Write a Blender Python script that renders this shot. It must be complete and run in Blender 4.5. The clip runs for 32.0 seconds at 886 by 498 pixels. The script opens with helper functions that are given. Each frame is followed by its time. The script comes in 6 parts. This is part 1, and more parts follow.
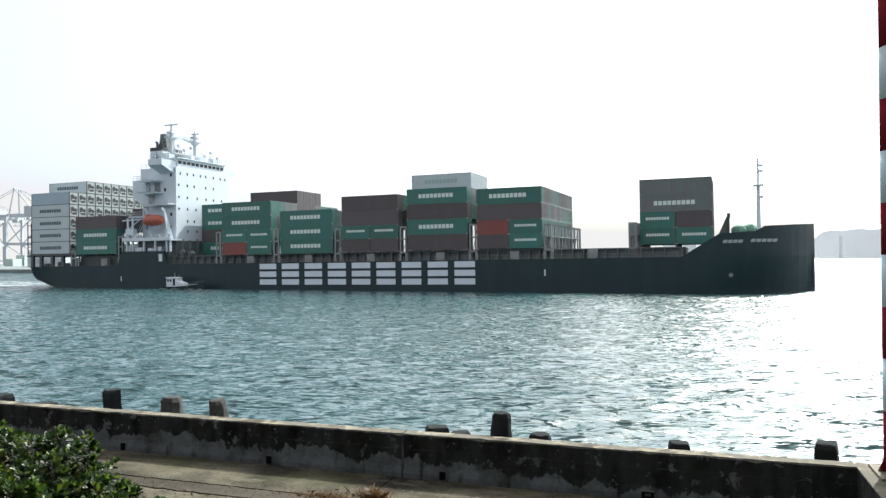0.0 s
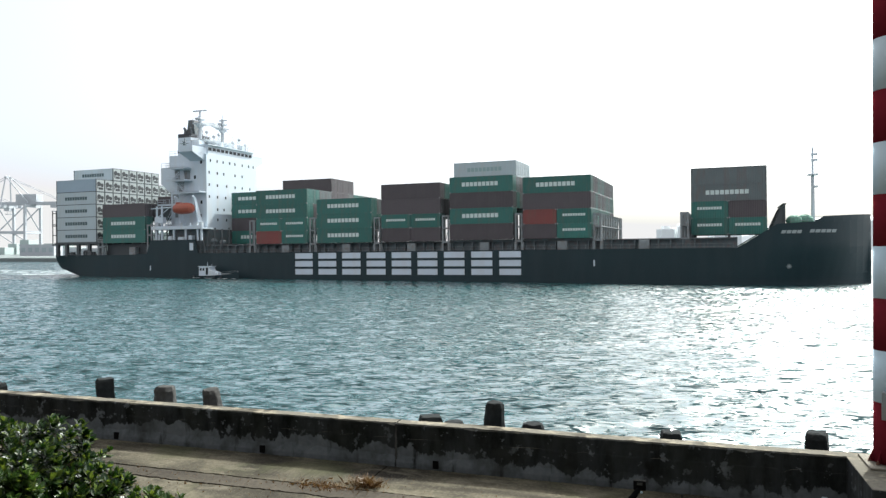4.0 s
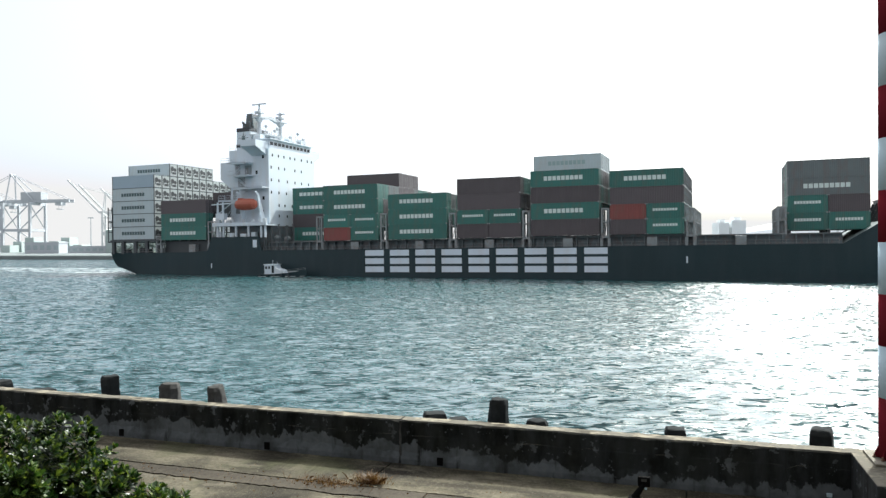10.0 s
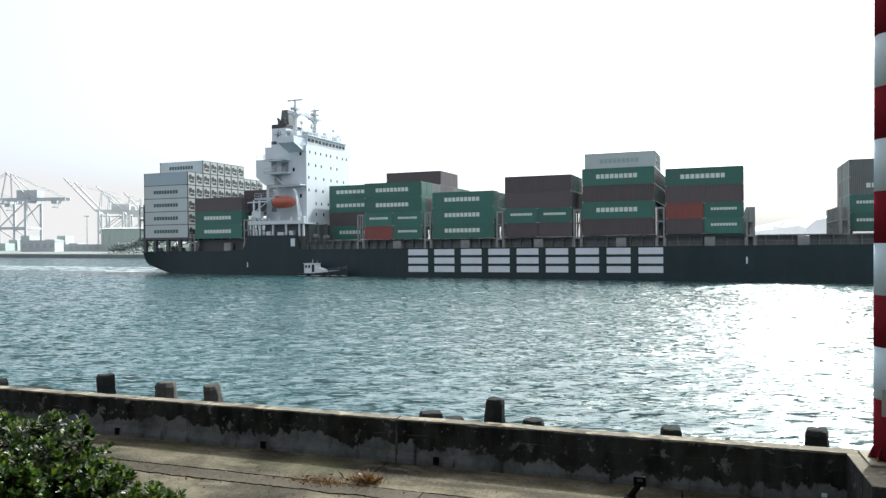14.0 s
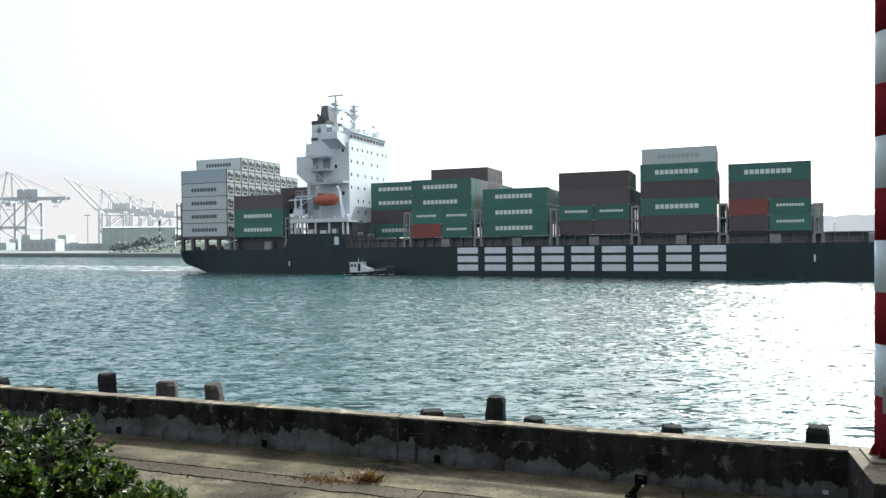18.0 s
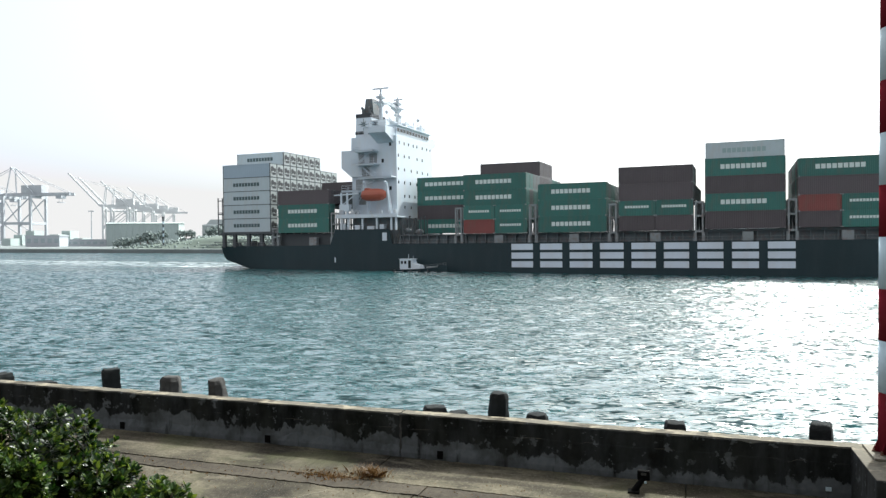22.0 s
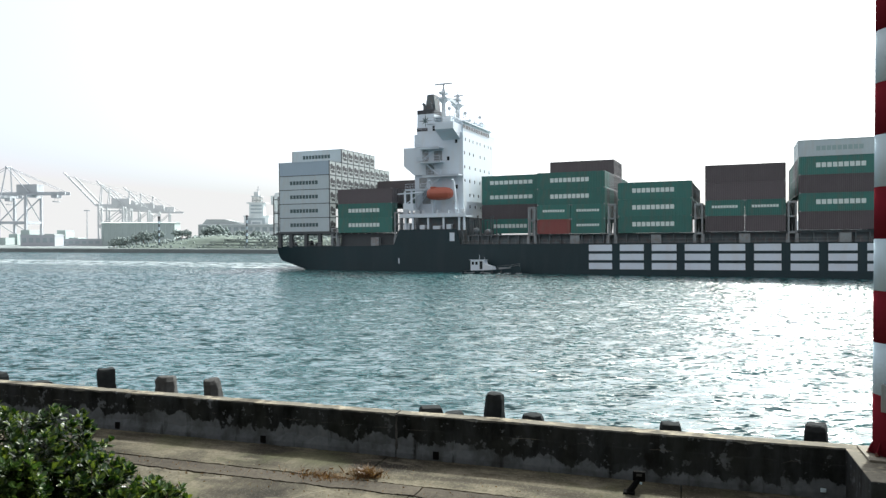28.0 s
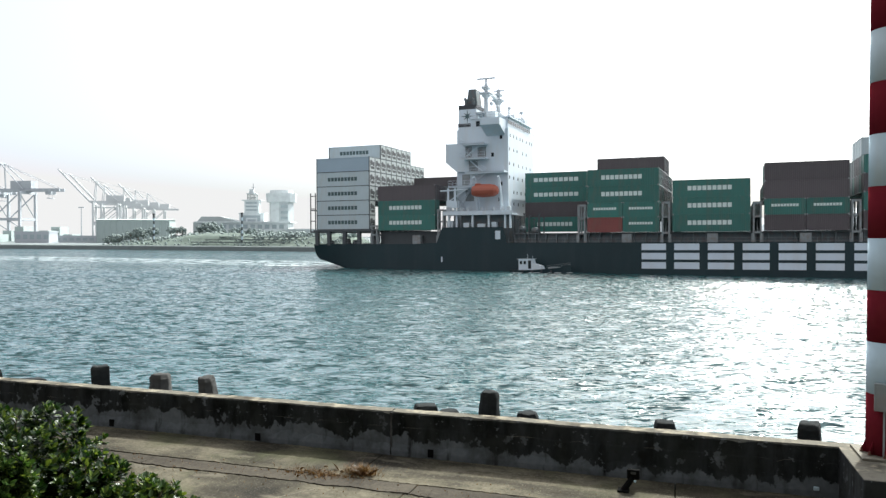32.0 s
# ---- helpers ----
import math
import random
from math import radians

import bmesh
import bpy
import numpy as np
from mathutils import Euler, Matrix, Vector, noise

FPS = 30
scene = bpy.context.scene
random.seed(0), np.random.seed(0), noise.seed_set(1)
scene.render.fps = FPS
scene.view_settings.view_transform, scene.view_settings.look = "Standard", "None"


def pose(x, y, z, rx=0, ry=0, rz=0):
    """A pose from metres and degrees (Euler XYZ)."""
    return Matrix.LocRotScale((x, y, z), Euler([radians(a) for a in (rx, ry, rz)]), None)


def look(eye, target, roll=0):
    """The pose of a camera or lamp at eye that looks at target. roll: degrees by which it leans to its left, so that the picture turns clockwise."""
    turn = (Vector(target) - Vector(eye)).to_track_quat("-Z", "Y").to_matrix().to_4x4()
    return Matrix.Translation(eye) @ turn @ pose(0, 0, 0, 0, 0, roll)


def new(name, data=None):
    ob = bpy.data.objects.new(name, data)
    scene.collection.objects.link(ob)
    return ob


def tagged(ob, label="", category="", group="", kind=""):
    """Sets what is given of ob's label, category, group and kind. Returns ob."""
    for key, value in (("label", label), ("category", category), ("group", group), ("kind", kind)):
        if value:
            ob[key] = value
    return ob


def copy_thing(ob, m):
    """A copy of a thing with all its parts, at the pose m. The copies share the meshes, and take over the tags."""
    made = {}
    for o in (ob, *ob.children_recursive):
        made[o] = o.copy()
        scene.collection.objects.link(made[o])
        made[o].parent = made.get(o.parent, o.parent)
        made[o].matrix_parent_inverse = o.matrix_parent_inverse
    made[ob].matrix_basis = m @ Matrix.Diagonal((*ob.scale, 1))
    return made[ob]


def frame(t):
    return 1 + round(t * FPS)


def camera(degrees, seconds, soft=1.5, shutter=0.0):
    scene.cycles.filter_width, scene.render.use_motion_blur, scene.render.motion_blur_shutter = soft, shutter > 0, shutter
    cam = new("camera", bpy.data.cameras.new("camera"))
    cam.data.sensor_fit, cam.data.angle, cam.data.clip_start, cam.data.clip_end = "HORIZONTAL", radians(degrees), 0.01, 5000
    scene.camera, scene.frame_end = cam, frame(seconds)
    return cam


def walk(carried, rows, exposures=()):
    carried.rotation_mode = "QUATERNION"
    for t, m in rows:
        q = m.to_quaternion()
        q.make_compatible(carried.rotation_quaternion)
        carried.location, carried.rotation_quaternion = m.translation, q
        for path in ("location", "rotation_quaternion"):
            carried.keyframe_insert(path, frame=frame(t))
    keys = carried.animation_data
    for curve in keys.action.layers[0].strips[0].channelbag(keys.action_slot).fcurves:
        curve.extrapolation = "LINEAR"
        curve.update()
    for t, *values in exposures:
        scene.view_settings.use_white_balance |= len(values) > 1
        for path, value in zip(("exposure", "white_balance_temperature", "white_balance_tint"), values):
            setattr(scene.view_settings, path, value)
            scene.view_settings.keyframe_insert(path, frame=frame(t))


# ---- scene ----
# The camera: held by hand on a balcony about five metres over the quay.
# Rows: seconds, pitch up, roll (picture clockwise), yaw to the left, in degrees.
AIM = [
    (0, 0.587, -0.414, 0.768), (0.5, 0.490, -0.347, 0.731), (1, 0.347, -0.264, 0.765), (1.5, 0.236, -0.340, 0.866),
    (2, 0.170, -0.216, 0.805), (2.5, 0.265, -0.197, 0.743), (3, 0.091, -0.282, 0.490), (3.5, -0.170, -0.162, 0.262),
    (5.5, -0.222, -0.510, 0.544), (6, -0.260, -0.295, 0.585), (6.5, -0.256, -0.367, 0.592), (7, -0.363, -0.483, 0.586),
    (7.5, -0.466, -0.292, 0.501), (8, -0.454, -0.299, 0.462), (8.5, -0.506, -0.338, 0.455), (9, -0.494, -0.320, 0.589),
    (9.5, -0.496, -0.343, 0.641), (10, -0.439, -0.347, 0.599), (10.5, -0.483, -0.289, 0.548), (11, -0.579, -0.109, 0.436),
    (11.5, -0.523, -0.173, 0.400), (12, -0.554, -0.175, 0.353), (12.5, -0.465, -0.281, 0.391), (13, -0.375, -0.069, 0.334),
    (13.5, -0.446, -0.033, 0.250), (14, -0.479, -0.162, 0.351), (14.5, -0.532, -0.283, 0.448), (16.5, -0.677, -0.172, 0.354),
    (17, -0.704, -0.166, 0.446), (17.5, -0.698, -0.169, 0.532), (18, -0.617, -0.307, 0.399), (18.5, -0.648, -0.120, 0.369),
    (19, -0.652, -0.294, 0.434), (19.5, -0.662, -0.330, 0.596), (20, -0.716, -0.369, 0.679), (20.5, -0.731, -0.306, 0.665),
    (21, -0.887, -0.210, 0.617), (21.5, -0.919, -0.275, 0.604), (22, -0.911, -0.241, 0.642), (22.5, -0.909, -0.140, 0.694),
    (23, -0.871, -0.324, 0.667), (23.5, -0.891, -0.146, 0.588), (24, -0.787, -0.129, 0.474), (24.5, -0.694, -0.355, 0.472),
    (25, -0.749, -0.336, 0.563), (25.5, -0.777, -0.416, 0.530), (27.5, -0.902, -0.091, 0.437), (28, -0.870, -0.072, 0.355),
    (28.5, -0.924, 0.034, 0.232), (29, -0.956, 0.158, 0.142), (29.5, -0.976, 0.114, 0.094), (30, -1.039, 0.117, 0.135),
    (30.5, -1.127, 0.052, 0.126), (31, -1.034, 0.077, 0.102), (31.5, -0.993, 0.120, 0.006), (32, -1.023, 0.121, -0.003),
]
EYE_Z = 7.124
SEA = 0.6           # height of the water
SECONDS = 32.0
cam = camera(62.19, SECONDS, soft=1.4)


def aim(pitch, roll, yaw):
    turn = Euler((0, 0, radians(yaw))).to_matrix() @ Euler((radians(90 + pitch), 0, 0)).to_matrix() @ Euler((0, 0, radians(roll))).to_matrix()
    return Matrix.Translation((0, 0, EYE_Z)) @ turn.to_4x4()


walk(cam, [(t, aim(p, r, y)) for t, p, r, y in AIM])
scene.view_settings.exposure = 0.0

# ---- light: high hazy sun ahead and to the right, white sky ----
SUN_AZ, SUN_EL = 38.5, 47.5
world = bpy.data.worlds.new("sky")
scene.world = world
world.use_nodes = True
wn, wl = world.node_tree.nodes, world.node_tree.links
sky = wn.new("ShaderNodeTexSky")
sky.sky_type = "NISHITA"
sky.sun_disc = False
sky.sun_elevation = radians(SUN_EL)
sky.sun_rotation = radians(SUN_AZ)
sky.air_density, sky.dust_density, sky.ozone_density = 0.4, 7.0, 3.0
haze = wn.new("ShaderNodeVectorMath")
haze.operation = "MULTIPLY_ADD"
haze.inputs[1].default_value = (1.54, 1.67, 1.62)
haze.inputs[2].default_value = (3.62, 3.71, 3.68)
wl.new(sky.outputs[0], haze.inputs[0])
low = wn.new("ShaderNodeVectorMath")
low.operation = "MAXIMUM"
low.inputs[1].default_value = (5.9, 5.93, 5.92)
wl.new(haze.outputs[0], low.inputs[0])
wl.new(low.outputs[0], wn["Background"].inputs[0])
wn["Background"].inputs[1].default_value = 0.15

sun = new("sun", bpy.data.lights.new("sun", "SUN"))
sun.data.energy, sun.data.angle, sun.data.color = 8.2, radians(0.6), (0.95, 0.98, 0.94)
a, e = radians(SUN_AZ), radians(SUN_EL)
sun.matrix_world = look((100 * math.sin(a) * math.cos(e), 100 * math.cos(a) * math.cos(e), 100 * math.sin(e)), (0, 0, 0))


# ---- materials ----
def surf(name, col, rough=0.6, metal=0.0, var=0.15, fine=8.0, coarse=0.8, bump=0.1, dirt=None, dirt_amt=0.0, dirt_scale=1.5, streak=False, ribs=0.0, rand=0.0, spec=0.5):
    """Base colour with grain at two scales, wear and stains, fine relief."""
    m = bpy.data.materials.new(name)
    m.use_nodes = True
    n, l = m.node_tree.nodes, m.node_tree.links
    b = n["Principled BSDF"]
    b.inputs["Roughness"].default_value, b.inputs["Metallic"].default_value = rough, metal
    b.inputs["Specular IOR Level"].default_value = spec
    tc = n.new("ShaderNodeTexCoord")

    def noise_tex(scale, detail=4.0, stretch=None):
        t = n.new("ShaderNodeTexNoise")
        t.inputs["Scale"].default_value, t.inputs["Detail"].default_value = scale, detail
        if stretch:
            mp = n.new("ShaderNodeMapping")
            mp.inputs["Scale"].default_value = stretch
            l.new(tc.outputs["Object"], mp.inputs[0])
            l.new(mp.outputs[0], t.inputs["Vector"])
        else:
            l.new(tc.outputs["Object"], t.inputs["Vector"])
        return t

    def maths(op, x, y):
        q = n.new("ShaderNodeMath")
        q.operation = op
        for k, v in enumerate((x, y)):
            if isinstance(v, (int, float)):
                q.inputs[k].default_value = v
            else:
                l.new(v, q.inputs[k])
        return q.outputs[0]

    n1, n2 = noise_tex(fine), noise_tex(coarse)
    f = maths("ADD", maths("MULTIPLY", maths("SUBTRACT", n1.outputs[0], 0.5), var * 1.2), maths("MULTIPLY", maths("SUBTRACT", n2.outputs[0], 0.5), var * 2.0))
    if rand:
        oi = n.new("ShaderNodeObjectInfo")
        f = maths("ADD", f, maths("MULTIPLY", maths("SUBTRACT", oi.outputs["Random"], 0.5), rand))
    f = maths("ADD", f, 1.0)
    mul = n.new("ShaderNodeVectorMath")
    mul.operation = "SCALE"
    mul.inputs[0].default_value = col
    l.new(f, mul.inputs["Scale"])
    out = mul.outputs[0]
    if dirt:
        d = noise_tex(dirt_scale, 6.0, (1, 1, 0.18) if streak else None)
        cr = n.new("ShaderNodeMapRange")
        cr.inputs[1].default_value, cr.inputs[2].default_value = 0.47, 0.66
        cr.inputs[4].default_value = dirt_amt
        l.new(d.outputs[0], cr.inputs[0])
        mx = n.new("ShaderNodeMix")
        mx.data_type = "RGBA"
        mx.inputs[7].default_value = (*dirt, 1)
        l.new(cr.outputs[0], mx.inputs[0])
        l.new(out, mx.inputs[6])
        out = mx.outputs[2]
    l.new(out, b.inputs["Base Color"])
    l.new(maths("ADD", maths("MULTIPLY", maths("SUBTRACT", n2.outputs[0], 0.5), 0.25), rough), b.inputs["Roughness"])
    h = n1.outputs[0]
    dist = 0.01
    if ribs:
        wv = n.new("ShaderNodeTexWave")
        wv.bands_direction = "X"
        wv.inputs["Scale"].default_value = ribs
        wv.inputs["Distortion"].default_value = 0.0
        l.new(tc.outputs["Object"], wv.inputs["Vector"])
        h = maths("ADD", wv.outputs[0], maths("MULTIPLY", n1.outputs[0], 0.2))
        dist = 0.035
    bp = n.new("ShaderNodeBump")
    bp.inputs["Strength"].default_value, bp.inputs["Distance"].default_value = (max(bump, 0.01), dist)
    l.new(h, bp.inputs["Height"])
    l.new(bp.outputs[0], b.inputs["Normal"])
    return m


RUST = (0.16, 0.06, 0.03)
M_HULL = surf("hull_black_paint", (0.006, 0.024, 0.030), 0.5, spec=0.4, var=0.35, fine=3, coarse=0.12, bump=0.15, dirt=(0.020, 0.036, 0.044), dirt_amt=0.3, dirt_scale=0.5, streak=True)
M_LETTER = surf("white_hull_marking", (0.55, 0.64, 0.72), 0.55, var=0.08, fine=2, coarse=0.3, dirt=(0.5, 0.5, 0.5), dirt_amt=0.3, dirt_scale=0.6, streak=True)
M_DECK = surf("deck_green_grey", (0.10, 0.13, 0.13), 0.7, var=0.25, fine=2, coarse=0.2)
M_COAMING = surf("dark_grey_coaming_paint", (0.10, 0.128, 0.138), 0.6, var=0.25, fine=3, coarse=0.4, dirt=RUST, dirt_amt=0.3)
M_STEEL = surf("grey_lashing_steel", (0.22, 0.25, 0.26), 0.55, var=0.2, fine=5, coarse=0.6, dirt=RUST, dirt_amt=0.35)
M_DARKSTEEL = surf("dark_steel", (0.05, 0.06, 0.065), 0.5, var=0.25, fine=5, coarse=0.6)
M_WHITE = surf("white_ship_paint", (0.53, 0.61, 0.67), 0.45, var=0.05, fine=3, coarse=0.25, dirt=(0.55, 0.50, 0.44), dirt_amt=0.25, dirt_scale=0.7, streak=True)
M_GLASS = surf("dark_window_glass", (0.012, 0.018, 0.022), 0.12, var=0.1, bump=0.01, spec=0.2)
M_ORANGE = surf("orange_lifeboat_shell", (0.33, 0.085, 0.05), 0.45, var=0.1, fine=4, coarse=0.6)
M_BLACK = surf("black_band_paint", (0.03, 0.035, 0.04), 0.5, var=0.2)
M_GREEN = surf("green_container_paint", (0.025, 0.132, 0.112), 0.5, var=0.15, fine=4, coarse=0.35, bump=0.9, ribs=1.12, rand=0.3, dirt=(0.10, 0.09, 0.07), dirt_amt=0.25, streak=True)
M_BROWN = surf("brown_container_paint", (0.076, 0.064, 0.070), 0.55, var=0.15, fine=4, coarse=0.35, bump=0.9, ribs=1.12, rand=0.35, dirt=(0.085, 0.08, 0.08), dirt_amt=0.25, streak=True)
M_RED = surf("red_container_paint", (0.19, 0.048, 0.042), 0.5, var=0.15, fine=4, coarse=0.35, bump=0.9, ribs=1.12, dirt=(0.12, 0.08, 0.06), dirt_amt=0.3, streak=True)
M_GREYC = surf("grey_container_paint", (0.115, 0.140, 0.145), 0.55, var=0.15, fine=4, coarse=0.35, bump=0.9, ribs=1.12, rand=0.2, dirt=RUST, dirt_amt=0.2, streak=True)
M_REEFER = surf("white_reefer_panel", (0.41, 0.49, 0.52), 0.45, var=0.07, fine=3, coarse=0.3, bump=0.25, ribs=0.6, rand=0.12, dirt=(0.4, 0.38, 0.34), dirt_amt=0.25, streak=True)
M_BLUE = surf("blue_grey_reefer_panel", (0.30, 0.39, 0.46), 0.45, var=0.07, fine=3, coarse=0.3, bump=0.25, ribs=0.6)
M_REEFEND = surf("reefer_machinery_casing", (0.33, 0.37, 0.37), 0.5, var=0.1, fine=5, coarse=0.8)
M_MARKW = surf("white_container_marking", (0.56, 0.64, 0.62), 0.6, var=0.08)
M_NAME = surf("dull_name_paint", (0.30, 0.34, 0.34), 0.6, var=0.15)
M_MARKG = surf("green_grey_marking", (0.055, 0.095, 0.10), 0.6, var=0.1)
# grey-green marking lightened in colour to stand for haze
M_MARKPALE = surf("hazed_marking", (0.27, 0.37, 0.37), 0.6, var=0.1)
M_CHALK = surf("pale_chalk", (0.15, 0.135, 0.105), 0.9, var=0.4)
M_TARP = surf("green_tarpaulin", (0.12, 0.26, 0.20), 0.8, var=0.2, fine=4, coarse=0.8, bump=0.5)


def foliage(name, col, col2):
    m = surf(name, col, 0.33, spec=0.40, var=0.5, fine=14, coarse=2.5, bump=0.2, rand=0.2)
    n, l = m.node_tree.nodes, m.node_tree.links
    b, o = n["Principled BSDF"], n["Material Output"]
    geo = n.new("ShaderNodeNewGeometry")
    mx = n.new("ShaderNodeMix")
    mx.data_type = "RGBA"
    src = b.inputs["Base Color"].links[0].from_socket
    mp = n.new("ShaderNodeMapRange")
    mp.inputs[1].default_value, mp.inputs[2].default_value = 0.58, 1.2
    l.new(geo.outputs["Random Per Island"], mp.inputs[0])
    l.new(mp.outputs[0], mx.inputs[0])
    l.new(src, mx.inputs[6])
    mx.inputs[7].default_value = (*col2, 1)
    l.new(mx.outputs[2], b.inputs["Base Color"])
    tr = n.new("ShaderNodeBsdfTranslucent")
    thin = n.new("ShaderNodeVectorMath")
    thin.operation = "MULTIPLY"
    thin.inputs[1].default_value = (1.7, 1.6, 1.0)
    l.new(mx.outputs[2], thin.inputs[0])
    l.new(thin.outputs[0], tr.inputs[0])
    ms = n.new("ShaderNodeMixShader")
    ms.inputs[0].default_value = 0.30
    l.new(b.outputs[0], ms.inputs[1])
    l.new(tr.outputs[0], ms.inputs[2])
    l.new(ms.outputs[0], o.inputs[0])
    return m


M_LEAF = foliage("glossy_shrub_leaf", (0.006, 0.021, 0.003), (0.14, 0.20, 0.035))
M_LEAFNEW = foliage("young_shrub_leaf", (0.020, 0.045, 0.009), (0.15, 0.20, 0.038))
# far leaves greyed and lightened in colour to stand for haze
M_FARLEAF = surf("hazed_far_leaves", (0.175, 0.22, 0.21), 0.8, var=0.35, fine=0.8, coarse=0.15, bump=0.4)
M_BARK = surf("bark", (0.12, 0.085, 0.06), 0.85, var=0.4, fine=20, coarse=3, bump=0.6)
M_DRY = foliage("dry_grass", (0.10, 0.055, 0.025), (0.20, 0.12, 0.05))


def concrete(name, base, stain_low):
    """Weathered concrete: mould above, flaked plaster below with a ragged edge."""
    m = surf(name, base, 0.9, var=0.45, fine=9, coarse=1.2, bump=0.6, spec=0.08)
    if not stain_low:
        return m
    n, l = m.node_tree.nodes, m.node_tree.links
    b = n["Principled BSDF"]
    src = b.inputs["Base Color"].links[0].from_socket
    tc = n.new("ShaderNodeTexCoord")
    sep = n.new("ShaderNodeSeparateXYZ")
    l.new(tc.outputs["Object"], sep.inputs[0])

    def tex(scale, detail, stretch=(1, 1, 1)):
        mp = n.new("ShaderNodeMapping")
        mp.inputs["Scale"].default_value = stretch
        l.new(tc.outputs["Object"], mp.inputs[0])
        t = n.new("ShaderNodeTexNoise")
        t.inputs["Scale"].default_value, t.inputs["Detail"].default_value = scale, detail
        t.inputs["Roughness"].default_value = 0.62
        l.new(mp.outputs[0], t.inputs["Vector"])
        return t.outputs[0]

    def ramp(x, lo, hi, a=0.0, bb=1.0):
        r = n.new("ShaderNodeMapRange")
        for k, v in zip((1, 2, 3, 4), (lo, hi, a, bb)):
            r.inputs[k].default_value = v
        l.new(x, r.inputs[0])
        return r.outputs[0]

    def mixc(fac, x, colour):
        q = n.new("ShaderNodeMix")
        q.data_type = "RGBA"
        l.new(fac, q.inputs[0])
        l.new(x, q.inputs[6])
        q.inputs[7].default_value = (*colour, 1)
        return q.outputs[2]

    def maths(op, x, y):
        q = n.new("ShaderNodeMath")
        q.operation = op
        for k, v in enumerate((x, y)):
            if isinstance(v, (int, float)):
                q.inputs[k].default_value = v
            else:
                l.new(v, q.inputs[k])
        return q.outputs[0]

    # ragged line between the plaster band and the mouldy upper part
    edge = maths("ADD", maths("ADD", sep.outputs[2], maths("MULTIPLY", maths("SUBTRACT", tex(0.35, 2), 0.5), 0.8)), maths("MULTIPLY", maths("SUBTRACT", tex(2.2, 8, (1, 1, 0.5)), 0.5), 1.0))
    edge = maths("ADD", edge, ramp(sep.outputs[0], -7.0, -5.0, 0.0, 0.24))
    upper = ramp(edge, 0.44, 0.475)
    mould = ramp(tex(2.4, 8, (1, 1, 0.3)), 0.40, 0.60, 1.0, 0.78)
    patches = ramp(tex(2.6, 5), 0.60, 0.63, 1.0, 0.10)
    flakes = ramp(tex(5.5, 3, (1, 1, 1.2)), 0.64, 0.66, 1.0, 0.25)
    fac = maths("MULTIPLY", maths("MULTIPLY", maths("MULTIPLY", upper, mould), patches), flakes)
    fac = maths("MULTIPLY", fac, ramp(sep.outputs[0], -6.5, -4.5, 1.0, 0.93))
    c = mixc(fac, src, stain_low)
    c = mixc(maths("MULTIPLY", upper, ramp(tex(0.9, 5), 0.52, 0.62, 0.0, 0.3)), c, (0.020, 0.024, 0.018))
    drip = maths("MULTIPLY", ramp(tex(2.6, 6, (1, 1, 0.16)), 0.54, 0.66, 0.0, 0.9), ramp(tex(1.7, 4), 0.40, 0.54))
    c = mixc(drip, c, (0.008, 0.008, 0.007))
    lower = ramp(tex(1.4, 7, (1, 1, 0.8)), 0.46, 0.66, 0.0, 0.7)
    c = mixc(lower, c, (0.028, 0.030, 0.028))
    # upward faces coloured paler and warmer for sunlight, with stains and pale patches
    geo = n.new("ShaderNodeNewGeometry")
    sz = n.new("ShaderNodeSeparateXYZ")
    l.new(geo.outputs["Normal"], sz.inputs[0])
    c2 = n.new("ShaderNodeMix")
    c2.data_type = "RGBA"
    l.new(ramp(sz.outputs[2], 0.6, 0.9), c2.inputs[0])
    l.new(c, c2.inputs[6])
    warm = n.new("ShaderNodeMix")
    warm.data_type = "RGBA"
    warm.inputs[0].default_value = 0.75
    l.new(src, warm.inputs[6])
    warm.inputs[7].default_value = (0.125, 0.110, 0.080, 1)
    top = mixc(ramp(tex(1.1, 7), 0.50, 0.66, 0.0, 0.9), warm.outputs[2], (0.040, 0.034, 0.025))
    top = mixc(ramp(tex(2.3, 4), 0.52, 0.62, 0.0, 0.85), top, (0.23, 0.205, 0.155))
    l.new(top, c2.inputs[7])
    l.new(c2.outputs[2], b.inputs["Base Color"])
    return m


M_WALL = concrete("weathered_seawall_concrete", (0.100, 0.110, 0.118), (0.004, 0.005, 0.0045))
M_SLAB = surf("quay_slab_concrete", (0.086, 0.077, 0.055), 0.9, spec=0.10, rand=0.3, var=1.1, fine=9, coarse=0.9, bump=0.6, dirt=(0.012, 0.011, 0.009), dirt_amt=0.9, dirt_scale=0.6)


